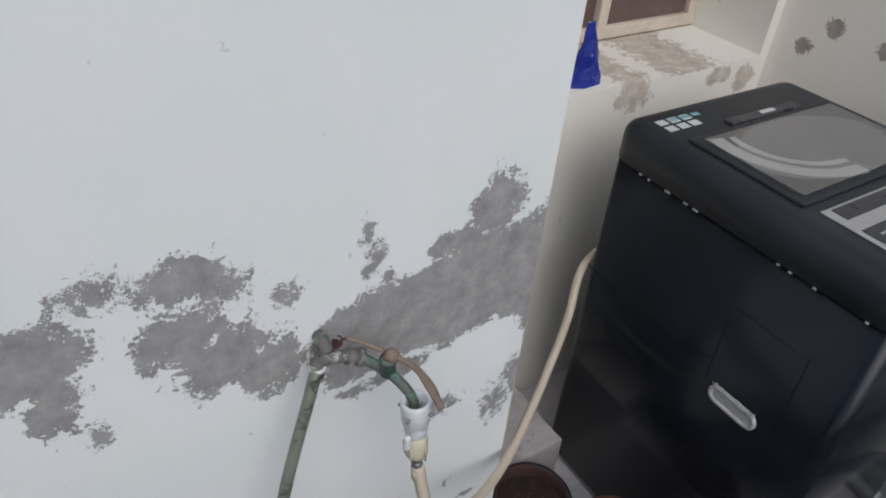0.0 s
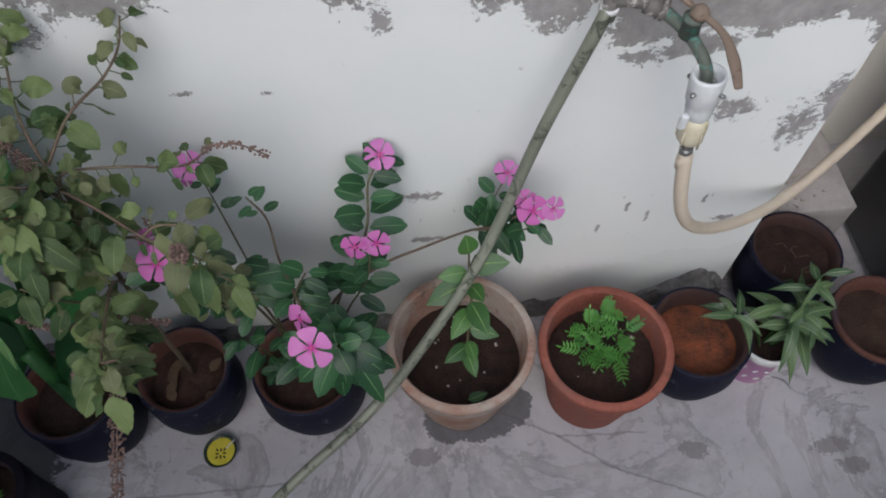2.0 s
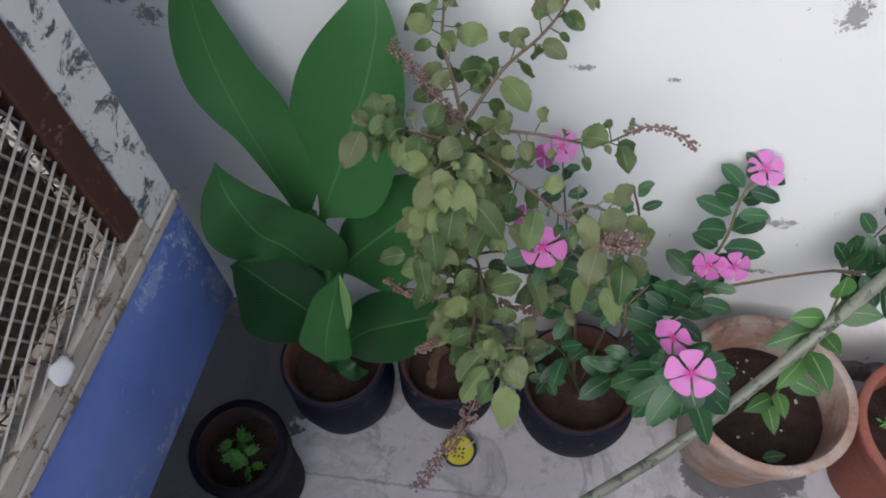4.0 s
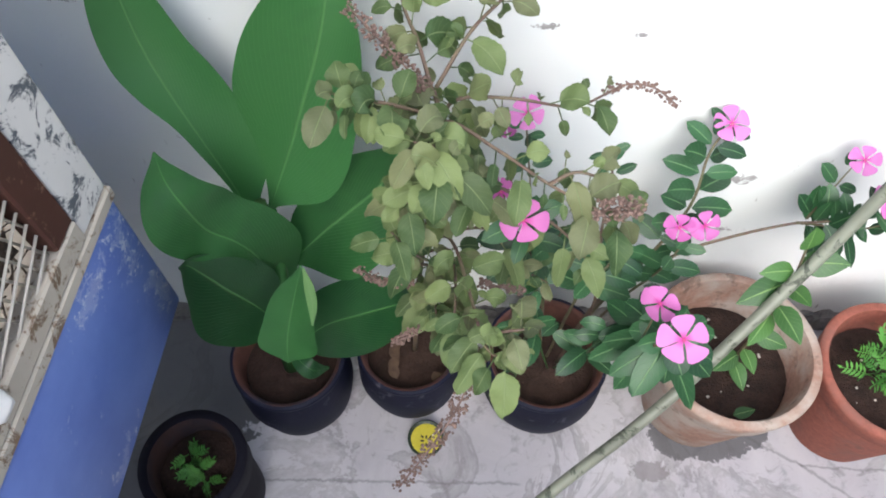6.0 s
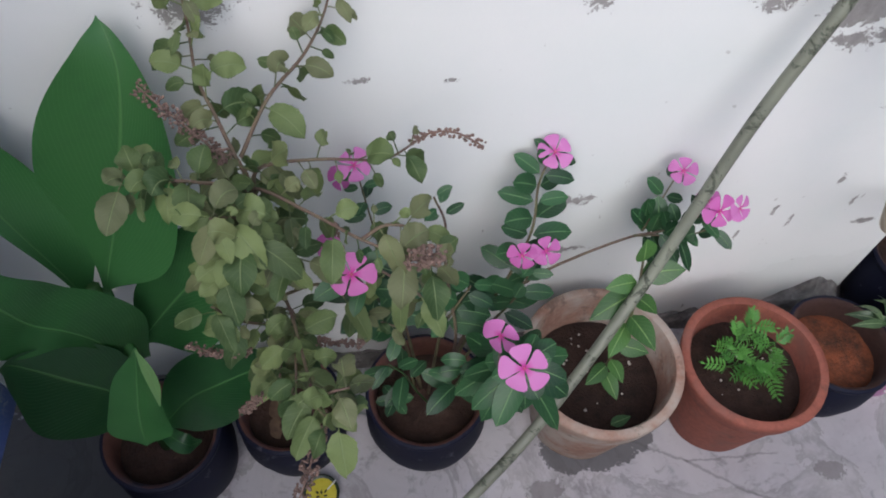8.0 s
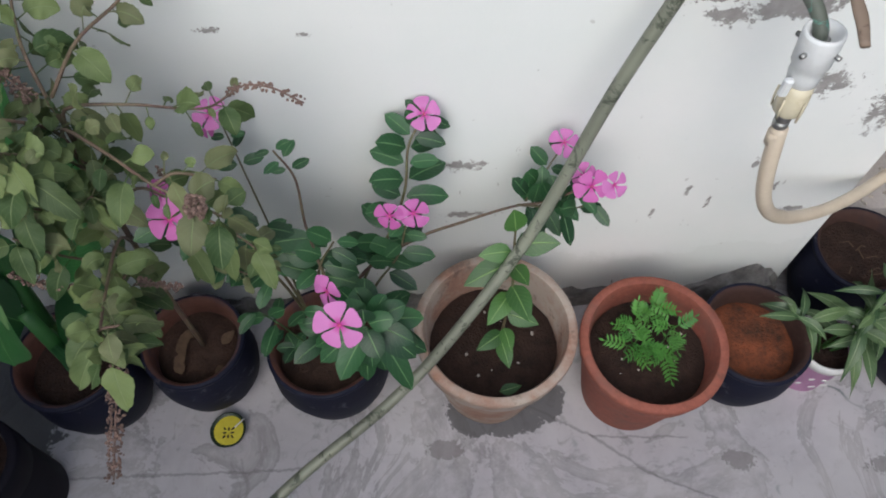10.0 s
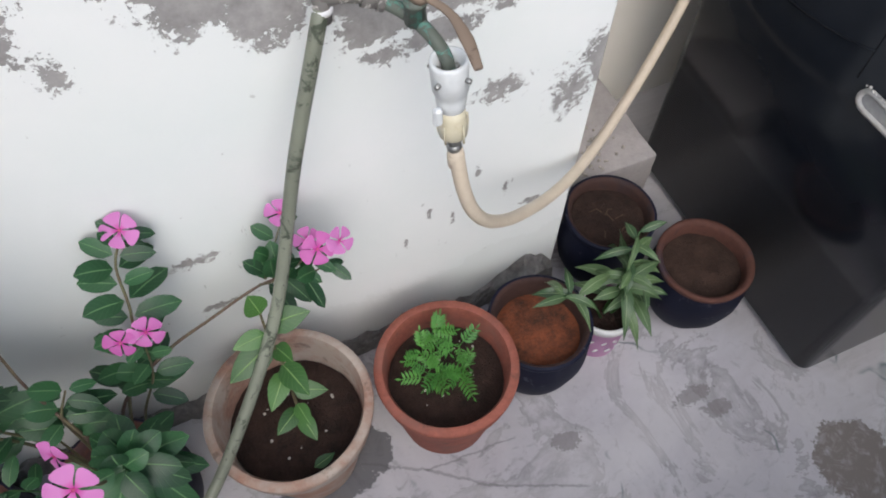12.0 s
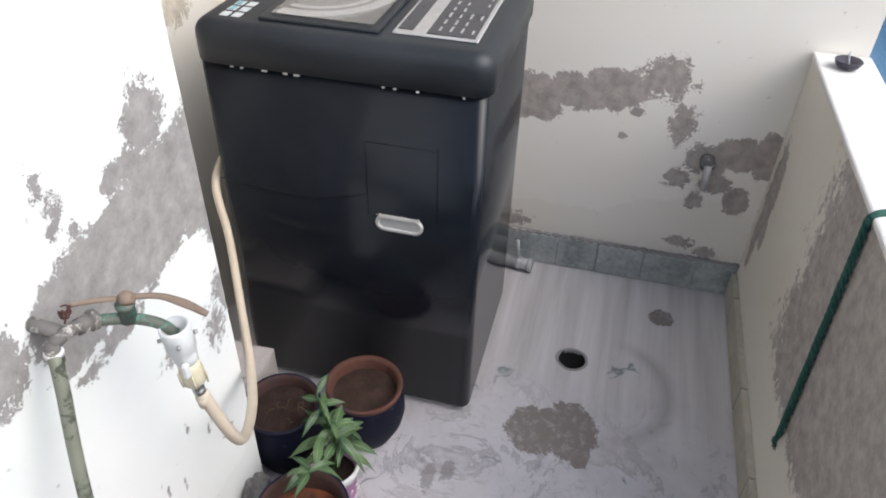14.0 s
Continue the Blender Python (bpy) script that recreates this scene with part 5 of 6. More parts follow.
def bushy(plant, line, count, start, length, half, material, shape, teeth, end=1.0, spread=0.012):
    """Leaves on short stalks set unevenly along a stem."""
    for k in range(count):
        u = start + (end - start) * (k + random.uniform(-0.4, 0.4)) / count
        p, t = along(line, u)
        side = t.orthogonal().normalized()
        side.rotate(Matrix.Rotation(2.4 * k + random.uniform(-0.5, 0.5), 3, t))
        way = (side + t * random.uniform(0.0, 0.7) + Vector((0, 0, random.uniform(-0.5, 0.1)))).normalized()
        q = p + way * spread * random.uniform(0.5, 1.4)
        bm = bmesh.new()
        tube(bm, [p, q], 0.0007, 4)
        size = length * random.choice((0.45, 0.6, 0.75, 0.9, 1.0, 1.15, 1.35))
        facing = Vector(CAMERA_SIDE) + Vector((random.uniform(-0.6, 0.6), random.uniform(-0.5, 0.4), random.uniform(-0.3, 0.4)))
        droop = random.uniform(0.1, 0.9)
        n = 13
        pts = [q + way * size * i / n + Vector((0, 0, -1)) * droop * size * (i / n) ** 2 for i in range(n + 1)]
        blade(bm, pts, half * size / length * random.uniform(0.85, 1.15), facing, shape, random.uniform(-0.2, 0.5), 0.2, teeth, 2, random.random() * 6)
        part("leaf", bm, material, plant)


# canna in a blue pot
canna = thing("potted_canna", (0.158, -0.165, 0), "canna with big green leaves in a navy clay pot", "potted plant", "potted plants along the wall")
pot = pot_round(canna, (0.158, -0.165, 0), 0.088, 0.20, M_BLUEPOT, M_TERRA_IN, 1.0)
part("soil", soil_disc((0.158, -0.165, 0.155), 0.073, 0.004, 2.0), M_SOIL, pot)
stem(canna, [(0.160, -0.16, 0.15), (0.168, -0.15, 0.28), (0.178, -0.138, 0.45), (0.185, -0.125, 0.55)], 0.011, M_LIME, 0.7, "stalk")


def canna_leaf(points, left, right, facing, curl_left=0.15, curl_right=0.15, ripple=0.03, material=M_CANNA):
    """A broad leaf: its rib, the half-widths on both sides along it, and how far each side curls up."""
    bm = bmesh.new()
    uv = bm.loops.layers.uv.verify()
    line = glide(points, 7)
    n = len(line) - 1
    facing = Vector(facing).normalized()
    seed = random.random() * 6

    def width(table, u):
        f = u * (len(table) - 1)
        k = min(int(f), len(table) - 2)
        h = f - k
        a, b, c, d = table[max(k - 1, 0)], table[k], table[k + 1], table[min(k + 2, len(table) - 1)]
        return max(0.5 * (2 * b + (c - a) * h + (2 * a - 5 * b + 4 * c - d) * h * h + (3 * b - a - 3 * c + d) * h ** 3), 0.0004)

    rows = []
    for i, p in enumerate(line):
        u = i / n
        t = (line[min(i + 9, n)] - line[max(i - 9, 0)]).normalized()
        side = t.cross(facing).normalized()
        up = side.cross(t).normalized()
        row = []
        for k in range(-6, 7):
            s = k / 6
            w = width(right if s > 0 else left, u)
            curl = curl_right if s > 0 else curl_left
            lift = curl * w * (0.45 * abs(s) + 0.55 * s * s) + ripple * w * abs(s) * math.sin(11 * u + seed + 2 * s)
            row.append((bm.verts.new(p + side * (s * w) + up * lift), 0.5 + 0.5 * s, u))
        rows.append(row)
    for a, c in zip(rows, rows[1:]):
        for k in range(12):
            quad = (a[k], a[k + 1], c[k + 1], c[k])
            f = bm.faces.new([q[0] for q in quad])
            for loop, q in zip(f.loops, quad):
                loop[uv].uv = (q[1], q[2])
    part("leaf", bm, material, canna)


canna_leaf([(0.169, -0.125, 0.534), (0.155, -0.114, 0.575), (0.140, -0.103, 0.616), (0.125, -0.091, 0.652), (0.112, -0.080, 0.688), (0.101, -0.069, 0.724), (0.094, -0.057, 0.768), (0.093, -0.046, 0.813), (0.100, -0.035, 0.853)],
           [0.003, 0.005, 0.01, 0.016, 0.029, 0.036, 0.032, 0.019, 0.0], [0.013, 0.043, 0.051, 0.054, 0.05, 0.041, 0.031, 0.017, 0.0], (0.37, -0.63, 0.68), 0.15, 0.35)
canna_leaf([(0.196, -0.125, 0.542), (0.212, -0.113, 0.582), (0.229, -0.101, 0.621), (0.248, -0.089, 0.671), (0.265, -0.078, 0.715), (0.278, -0.066, 0.755), (0.286, -0.054, 0.791), (0.285, -0.042, 0.819), (0.279, -0.030, 0.831)],
           [0.003, 0.016, 0.037, 0.065, 0.071, 0.065, 0.049, 0.023, 0.0], [0.004, 0.053, 0.064, 0.059, 0.05, 0.036, 0.019, 0.007, 0.0], (0.19, -0.69, 0.70), 0.25, 0.3)
canna_leaf([(0.166, -0.150, 0.391), (0.178, -0.167, 0.490), (0.170, -0.185, 0.560), (0.151, -0.195, 0.601), (0.147, -0.205, 0.659), (0.138, -0.198, 0.691), (0.137, -0.190, 0.722)],
           [0.004, 0.006, 0.015, 0.033, 0.043, 0.026, 0.001], [0.035, 0.054, 0.052, 0.048, 0.038, 0.021, 0.001], (0.32, -0.50, 0.80), 0.35, 0.25)
canna_leaf([(0.164, -0.170, 0.339), (0.155, -0.186, 0.414), (0.144, -0.202, 0.481), (0.140, -0.218, 0.543), (0.137, -0.234, 0.596), (0.139, -0.250, 0.619)],
           [0.03, 0.052, 0.061, 0.054, 0.026, 0.001], [0.007, 0.042, 0.049, 0.033, 0.012, 0.001], (0.32, -0.45, 0.83), 0.35, 0.3)
canna_leaf([(0.249, -0.225, 0.585), (0.236, -0.234, 0.538), (0.222, -0.244, 0.487), (0.213, -0.253, 0.446), (0.209, -0.262, 0.410)],
           [0.001, 0.019, 0.03, 0.033, 0.001], [0.001, 0.022, 0.029, 0.031, 0.001], (0.22, -0.41, 0.89), 0.5, 0.15)
canna_leaf([(0.254, -0.235, 0.598), (0.257, -0.243, 0.572), (0.257, -0.250, 0.542), (0.253, -0.258, 0.509)],
           [0.001, 0.005, 0.005, 0.001], [0.001, 0.005, 0.005, 0.001], (0.19, -0.43, 0.88), 0.2, 0.2, 0.02, M_CANNA_BACK)
canna_leaf([(0.201, -0.130, 0.427), (0.240, -0.122, 0.474), (0.280, -0.114, 0.516), (0.318, -0.106, 0.555), (0.347, -0.098, 0.601), (0.358, -0.090, 0.615)],
           [0.008, 0.04, 0.05, 0.054, 0.021, 0.001], [0.007, 0.06, 0.069, 0.054, 0.023, 0.001], (0.11, -0.58, 0.81), 0.25, 0.3)
canna_leaf([(0.181, -0.170, 0.250), (0.237, -0.180, 0.341), (0.289, -0.190, 0.396), (0.336, -0.200, 0.445), (0.382, -0.210, 0.490)],
           [0.015, 0.042, 0.049, 0.038, 0.002], [0.012, 0.042, 0.049, 0.038, 0.002], (0.13, -0.43, 0.90), 0.25, 0.3)
canna_leaf([(0.174, -0.180, 0.274), (0.187, -0.190, 0.230), (0.207, -0.200, 0.224), (0.234, -0.210, 0.263)],
           [0.005, 0.013, 0.013, 0.002], [0.005, 0.013, 0.013, 0.002], (0.18, -0.35, 0.92), 0.2, 0.2)
bm = bmesh.new()
tube(bm, [(0.17, -0.155, 0.30), (0.185, -0.145, 0.42), (0.193, -0.128, 0.54)], 0.012, 10, 0.75)
part("leaf_sheath", bm, M_CANNA, canna)
bm = bmesh.new()
tube(bm, [(0.158, -0.165, 0.15), (0.162, -0.165, 0.24), (0.172, -0.165, 0.36)], 0.015, 10, 0.7)
part("leaf_sheath", bm, M_CANNA, canna)
bm = bmesh.new()
bmesh.ops.create_icosphere(bm, subdivisions=2, radius=0.0035, matrix=Matrix.Translation((0.238, -0.066, 0.79)) @ Matrix.Diagonal((0.7, 0.4, 1.2, 1)))
part("pale_spot", bm, M_DRYLEAF, canna)

# dark pot under the cooler
seedling = thing("potted_seedling", (0.045, -0.33, 0), "small seedlings in a dark painted pot below the cooler", "potted plant", "potted plants along the wall")
pot = pot_flared(seedling, (0.045, -0.33, 0), 0.062, 0.076, 0.205, M_BLACKPOT, M_LIP_DARK, 3.0, 0.3)
part("soil", soil_disc((0.045, -0.33, 0.155), 0.059, 0.003, 5.0), M_SOIL, pot)

# holy basil
tulsi = thing("potted_basil", (0.341, -0.135, 0), "bushy holy basil with dry flower spikes in a navy pot", "potted plant", "potted plants along the wall")
pot = pot_round(tulsi, (0.341, -0.135, 0), 0.084, 0.18, M_BLUEPOT, M_TERRA_IN, 4.0)
part("soil", soil_disc((0.341, -0.135, 0.138), 0.069, 0.006, 7.0), M_DRYSOIL, pot)
TULSI_STEMS = [
    ([(0.349, -0.13, 0.145), (0.362, -0.14, 0.40), (0.380, -0.15, 0.59), (0.388, -0.145, 0.72), (0.384, -0.14, 0.752)], 12, 0.5),
    ([(0.384, -0.14, 0.745), (0.370, -0.11, 0.779), (0.355, -0.07, 0.79), (0.354, -0.04, 0.817), (0.356, -0.03, 0.86)], 15, 0.15),
    ([(0.386, -0.135, 0.75), (0.416, -0.10, 0.784), (0.450, -0.06, 0.794), (0.471, -0.035, 0.813), (0.484, -0.025, 0.845)], 15, 0.1),
    ([(0.390, -0.148, 0.70), (0.402, -0.15, 0.75), (0.454, -0.14, 0.743), (0.513, -0.125, 0.717), (0.546, -0.12, 0.732)], 13, 0.15),
    ([(0.380, -0.15, 0.66), (0.394, -0.16, 0.734), (0.443, -0.19, 0.73), (0.485, -0.22, 0.724), (0.533, -0.24, 0.711), (0.549, -0.25, 0.713)], 17, 0.2),
    ([(0.382, -0.15, 0.64), (0.387, -0.16, 0.73), (0.353, -0.18, 0.776), (0.324, -0.18, 0.782), (0.300, -0.18, 0.79)], 20, 0.25),
    ([(0.384, -0.15, 0.62), (0.398, -0.18, 0.71), (0.382, -0.21, 0.762), (0.371, -0.23, 0.79)], 20, 0.2),
    ([(0.366, -0.14, 0.44), (0.385, -0.19, 0.53), (0.364, -0.235, 0.63), (0.349, -0.25, 0.69)], 16, 0.25),
    ([(0.372, -0.145, 0.50), (0.401, -0.20, 0.60), (0.421, -0.29, 0.642), (0.432, -0.34, 0.653), (0.452, -0.36, 0.664)], 18, 0.3),
    ([(0.368, -0.14, 0.47), (0.402, -0.19, 0.557), (0.407, -0.27, 0.591), (0.400, -0.28, 0.545)], 16, 0.3),
    ([(0.376, -0.15, 0.55), (0.434, -0.17, 0.651), (0.486, -0.19, 0.637), (0.533, -0.20, 0.589), (0.549, -0.21, 0.56)], 11, 0.5),
    ([(0.374, -0.15, 0.52), (0.439, -0.17, 0.573), (0.476, -0.18, 0.515), (0.515, -0.19, 0.49)], 11, 0.35),
    ([(0.485, -0.22, 0.724), (0.507, -0.215, 0.735), (0.538, -0.21, 0.717)], 5, 0.3),
    ([(0.382, -0.15, 0.62), (0.378, -0.20, 0.69), (0.383, -0.235, 0.745), (0.398, -0.24, 0.775)], 17, 0.25),
    ([(0.378, -0.15, 0.57), (0.365, -0.20, 0.66), (0.362, -0.235, 0.715)], 15, 0.3),
    ([(0.384, -0.15, 0.63), (0.404, -0.20, 0.68), (0.424, -0.22, 0.71)], 13, 0.3),
    ([(0.362, -0.14, 0.42), (0.383, -0.22, 0.52), (0.388, -0.27, 0.57)], 13, 0.3),
    ([(0.432, -0.335, 0.648), (0.442, -0.34, 0.68), (0.462, -0.34, 0.688)], 6, 0.3),
]
for k, (pts, count, start) in enumerate(TULSI_STEMS):
    ln = stem(tulsi, pts, 0.0042 if k == 0 else 0.0021, M_PURPLE_STEM, 0.5)
    bushy(tulsi, ln, int(count * 1.5), start, 0.0255, 0.0092, M_TULSI, "basil", 0.032)


def flower_spike(plant, points, radius, count):
    """A dry seed spike: whorls of small husks round a thin stalk."""
    line = glide(points, 8)
    bm = bmesh.new()
    tube(bm, line, 0.0011, 5)
    for k in range(int(count * 1.6)):
        p, t = along(line, random.random())
        side = t.orthogonal().normalized()
        side.rotate(Matrix.Rotation(random.uniform(0, 6.28), 3, t))
        q = p + side * radius * random.uniform(0.4, 1.0)
        vs = bmesh.ops.create_icosphere(bm, subdivisions=1, radius=random.uniform(0.0012, 0.0022))["verts"]
        for v in vs:
            v.co = Vector((v.co.x, v.co.y, v.co.z * 0.8)) + q
    part("flower_spike", bm, M_SPIKE, plant, "dry purplish-brown seed spike")


flower_spike(tulsi, [(0.308, -0.088, 0.80), (0.342, -0.12, 0.785), (0.378, -0.15, 0.765)], 0.0085, 130)
flower_spike(tulsi, [(0.432, -0.330, 0.615), (0.402, -0.37, 0.53), (0.348, -0.40, 0.385)], 0.0095, 210)
flower_spike(tulsi, [(0.525, -0.245, 0.72), (0.545, -0.275, 0.775)], 0.010, 90)
flower_spike(tulsi, [(0.540, -0.12, 0.728), (0.560, -0.12, 0.742), (0.585, -0.12, 0.738), (0.612, -0.12, 0.715)], 0.005, 45)
flower_spike(tulsi, [(0.312, -0.25, 0.625), (0.335, -0.25, 0.60), (0.365, -0.25, 0.595)], 0.006, 70)
flower_spike(tulsi, [(0.345, -0.29, 0.54), (0.37, -0.29, 0.575)], 0.006, 50)
flower_spike(tulsi, [(0.43, -0.25, 0.60), (0.475, -0.26, 0.60)], 0.005, 50)
flower_spike(tulsi, [(0.455, -0.15, 0.60), (0.46, -0.16, 0.67)], 0.004, 35)
for k in range(9):
    a = random.uniform(0, 6.28)
    add_leaf(tulsi, (0.345 + 0.04 * math.cos(a), -0.15 + 0.04 * math.sin(a), 0.152), (math.cos(a * 2), math.sin(a * 2), 0.2), 0.03, 0.009, M_DRYLEAF, (0, 0, 1), "lance", 0.1, name="dry_leaf")

# periwinkle
vinca = thing("potted_periwinkle", (0.556, -0.145, 0), "pink periwinkle trained along the wall in a navy pot", "potted plant", "potted plants along the wall")
pot = pot_round(vinca, (0.556, -0.145, 0), 0.097, 0.18, M_BLUEPOT, M_TERRA_IN, 8.0)
part("soil", soil_disc((0.556, -0.145, 0.135), 0.080, 0.004, 9.0), M_DRYSOIL, pot)
def vine(points, radius, material, pairs, start, length, half, droop=0.2, jitter=0.3, end=1.0):
    ln = stem(vinca, points, radius, material)
    leafy(vinca, ln, pairs, start, length, half, M_VINCA, "oblong", 0, droop, jitter, end)


vine([(0.585, -0.12, 0.15), (0.635, -0.11, 0.33), (0.672, -0.095, 0.41), (0.700, -0.075, 0.49), (0.708, -0.045, 0.545), (0.727, -0.02, 0.568)], 0.0028, M_STEM, 11, 0.3, 0.051, 0.0128)
vine([(0.60, -0.12, 0.15), (0.645, -0.115, 0.30), (0.685, -0.11, 0.385), (0.70, -0.105, 0.46)], 0.0024, M_STEM, 6, 0.5, 0.050, 0.0128)
vine([(0.59, -0.12, 0.15), (0.625, -0.115, 0.33), (0.705, -0.095, 0.40), (0.778, -0.07, 0.405), (0.845, -0.07, 0.44), (0.885, -0.075, 0.455), (0.92, -0.085, 0.495)], 0.0028, M_PURPLE_STEM, 7, 0.72, 0.046, 0.0112)
vine([(0.85, -0.07, 0.443), (0.88, -0.075, 0.445), (0.915, -0.085, 0.45), (0.94, -0.095, 0.48)], 0.002, M_STEM, 5, 0.2, 0.044, 0.011)
vine([(0.86, -0.07, 0.452), (0.88, -0.05, 0.475), (0.905, -0.026, 0.505)], 0.0018, M_STEM, 4, 0.1, 0.032, 0.009)
vine([(0.575, -0.15, 0.15), (0.592, -0.16, 0.36), (0.585, -0.145, 0.46), (0.579, -0.13, 0.514), (0.579, -0.115, 0.582), (0.565, -0.115, 0.635)], 0.0026, M_PURPLE_STEM, 3, 0.86, 0.030, 0.007)
vine([(0.55, -0.13, 0.15), (0.53, -0.13, 0.36), (0.520, -0.14, 0.45), (0.53, -0.14, 0.52)], 0.0026, M_STEM, 7, 0.4, 0.055, 0.014, 0.3)
vine([(0.56, -0.14, 0.15), (0.575, -0.14, 0.36), (0.588, -0.15, 0.44), (0.61, -0.14, 0.48)], 0.0026, M_STEM, 6, 0.45, 0.050, 0.014, 0.3)
vine([(0.55, -0.13, 0.15), (0.52, -0.13, 0.36), (0.495, -0.155, 0.50), (0.473, -0.20, 0.634)], 0.0026, M_STEM, 7, 0.4, 0.050, 0.013, 0.3, 0.5)
vine([(0.54, -0.13, 0.15), (0.52, -0.09, 0.36), (0.50, -0.055, 0.50), (0.487, -0.034, 0.588)], 0.002, M_STEM, 4, 0.75, 0.026, 0.007, 0.3, 0.5)
vine([(0.56, -0.16, 0.15), (0.535, -0.18, 0.27), (0.520, -0.19, 0.35), (0.500, -0.19, 0.39)], 0.0016, M_LIME, 4, 0.55, 0.050, 0.011, 0.4, 0.6)
vine([(0.57, -0.16, 0.15), (0.585, -0.19, 0.27), (0.588, -0.21, 0.35), (0.60, -0.21, 0.41)], 0.0018, M_LIME, 5, 0.5, 0.055, 0.013, 0.4, 0.6)
stem(vinca, [(0.575, -0.15, 0.15), (0.60, -0.20, 0.32), (0.628, -0.24, 0.43), (0.634, -0.27, 0.50), (0.634, -0.284, 0.555)], 0.0028, M_STEM)
stem(vinca, [(0.628, -0.24, 0.44), (0.624, -0.245, 0.50), (0.621, -0.248, 0.553)], 0.0016, M_STEM)
for c, f, r in (((0.729, -0.023, 0.579), (-0.1, -0.5, 0.9), 0.024), ((0.681, -0.108, 0.487), (-0.2, -0.8, 0.6), 0.021), ((0.711, -0.106, 0.488), (0.1, -0.8, 0.6), 0.023),
                ((0.634, -0.292, 0.567), (-0.1, -0.65, 0.75), 0.029), ((0.620, -0.249, 0.560), (-0.7, -0.6, 0.4), 0.024),
                ((0.471, -0.205, 0.645), (-0.05, -0.65, 0.75), 0.026), ((0.484, -0.046, 0.618), (0.1, -0.6, 0.8), 0.022), ((0.466, -0.028, 0.578), (-0.5, -0.7, 0.4), 0.018), ((0.452, -0.165, 0.635), (-0.4, -0.6, 0.6), 0.018),
                ((0.906, -0.034, 0.529), (-0.3, -0.6, 0.8), 0.021), ((0.925, -0.08, 0.522), (-0.1, -0.7, 0.7), 0.019), ((0.932, -0.099, 0.524), (0.0, -0.75, 0.65), 0.024), ((0.960, -0.097, 0.522), (0.4, -0.7, 0.6), 0.021)):
    add_flower(vinca, c, f, r, random.uniform(0, 1.2))

# wide rosette of leaves under the front flowers
for ring, (cx, cy, cz, count, size, lift) in enumerate(((0.656, -0.246, 0.462, 9, 0.060, 0.12), (0.654, -0.234, 0.440, 9, 0.074, 0.0), (0.646, -0.222, 0.412, 8, 0.066, -0.1), (0.650, -0.254, 0.474, 4, 0.034, 0.7))):
    for k in range(count):
        a = 2 * math.pi * (k + 0.37 * ring) / count + random.uniform(-0.32, 0.32)
        flat = Vector((math.cos(a), 0.76 * math.sin(a), 0.65 * math.sin(a)))
        out = Vector((0, -0.65, 0.76))
        add_leaf(vinca, Vector((cx, cy, cz)) + flat * 0.006, flat + out * (lift + random.uniform(-0.3, 0.25)), size * random.uniform(0.65, 1.2), random.uniform(0.013, 0.0175), M_VINCA, out + Vector((random.uniform(-0.45, 0.45), random.uniform(-0.3, 0.3), 0)), "oblong", 0.35, 0, 8, 0.25)

# lime seedling in a limed terracotta pot
lime = thing("potted_lime", (0.818, -0.15, 0), "young lime seedling in a limed terracotta pot", "potted plant", "potted plants along the wall")
pot = pot_flared(lime, (0.826, -0.158, 0), 0.082, 0.126, 0.242, M_TERRA_OLD, M_TERRA_OLD, 11.0, 0.22)
part("soil", soil_disc((0.826, -0.158, 0.165), 0.103, 0.004, 12.0), M_SOIL, pot)
specks(pot, (0.826, -0.158, 0.171), 0.085, 17, 0.002, M_GRIT, "crumbs", "pale crumbs on the soil")
ln = stem(lime, [(0.835, -0.165, 0.165), (0.838, -0.158, 0.25), (0.843, -0.15, 0.355), (0.840, -0.14, 0.425), (0.841, -0.12, 0.475)], 0.003, M_STEM)
for tip, way, size in (((0.841, -0.125, 0.465), (-0.1, 0.1, 1), 0.055), ((0.842, -0.13, 0.44), (0.9, -0.1, 0.35), 0.062), ((0.838, -0.135, 0.43), (-1, -0.1, 0.2), 0.046),
                       ((0.84, -0.14, 0.41), (-0.9, -0.3, -0.1), 0.07), ((0.842, -0.148, 0.36), (0.25, -0.7, 0.1), 0.06), ((0.842, -0.15, 0.34), (-0.5, -0.6, -0.1), 0.055), ((0.84, -0.155, 0.28), (0.9, -0.3, 0.0), 0.05),
                       ((0.838, -0.16, 0.22), (-0.8, -0.5, 0.1), 0.05), ((0.836, -0.162, 0.20), (0.25, -1, -0.1), 0.046), ((0.838, -0.16, 0.24), (0.2, -0.9, 0.1), 0.04), ((0.842, -0.14, 0.40), (0.3, -0.7, 0.4), 0.045)):
    add_leaf(lime, tip, way, size, size * 0.29, M_LIME, (0.1, -0.6, 0.8), "ovate", 0.2)
add_leaf(lime, (0.83, -0.24, 0.176), (0.8, 0.2, 0), 0.036, 0.009, M_LIME, (0, -0.2, 1), "ovate", 0.0, name="fallen_leaf")

# marigold seedlings
mari = thing("potted_marigold", (1.065, -0.18, 0), "feathery marigold seedlings in a red terracotta pot", "potted plant", "potted plants along the wall")
pot = pot_flared(mari, (1.070, -0.184, 0), 0.078, 0.115, 0.222, M_TERRA, M_TERRA, 14.0, 0.2)
part("soil", soil_disc((1.070, -0.184, 0.165), 0.094, 0.005, 15.0), M_SOIL, pot)
specks(pot, (1.070, -0.184, 0.171), 0.07, 14, 0.002, M_GRIT, "crumbs", "pale crumbs on the soil")


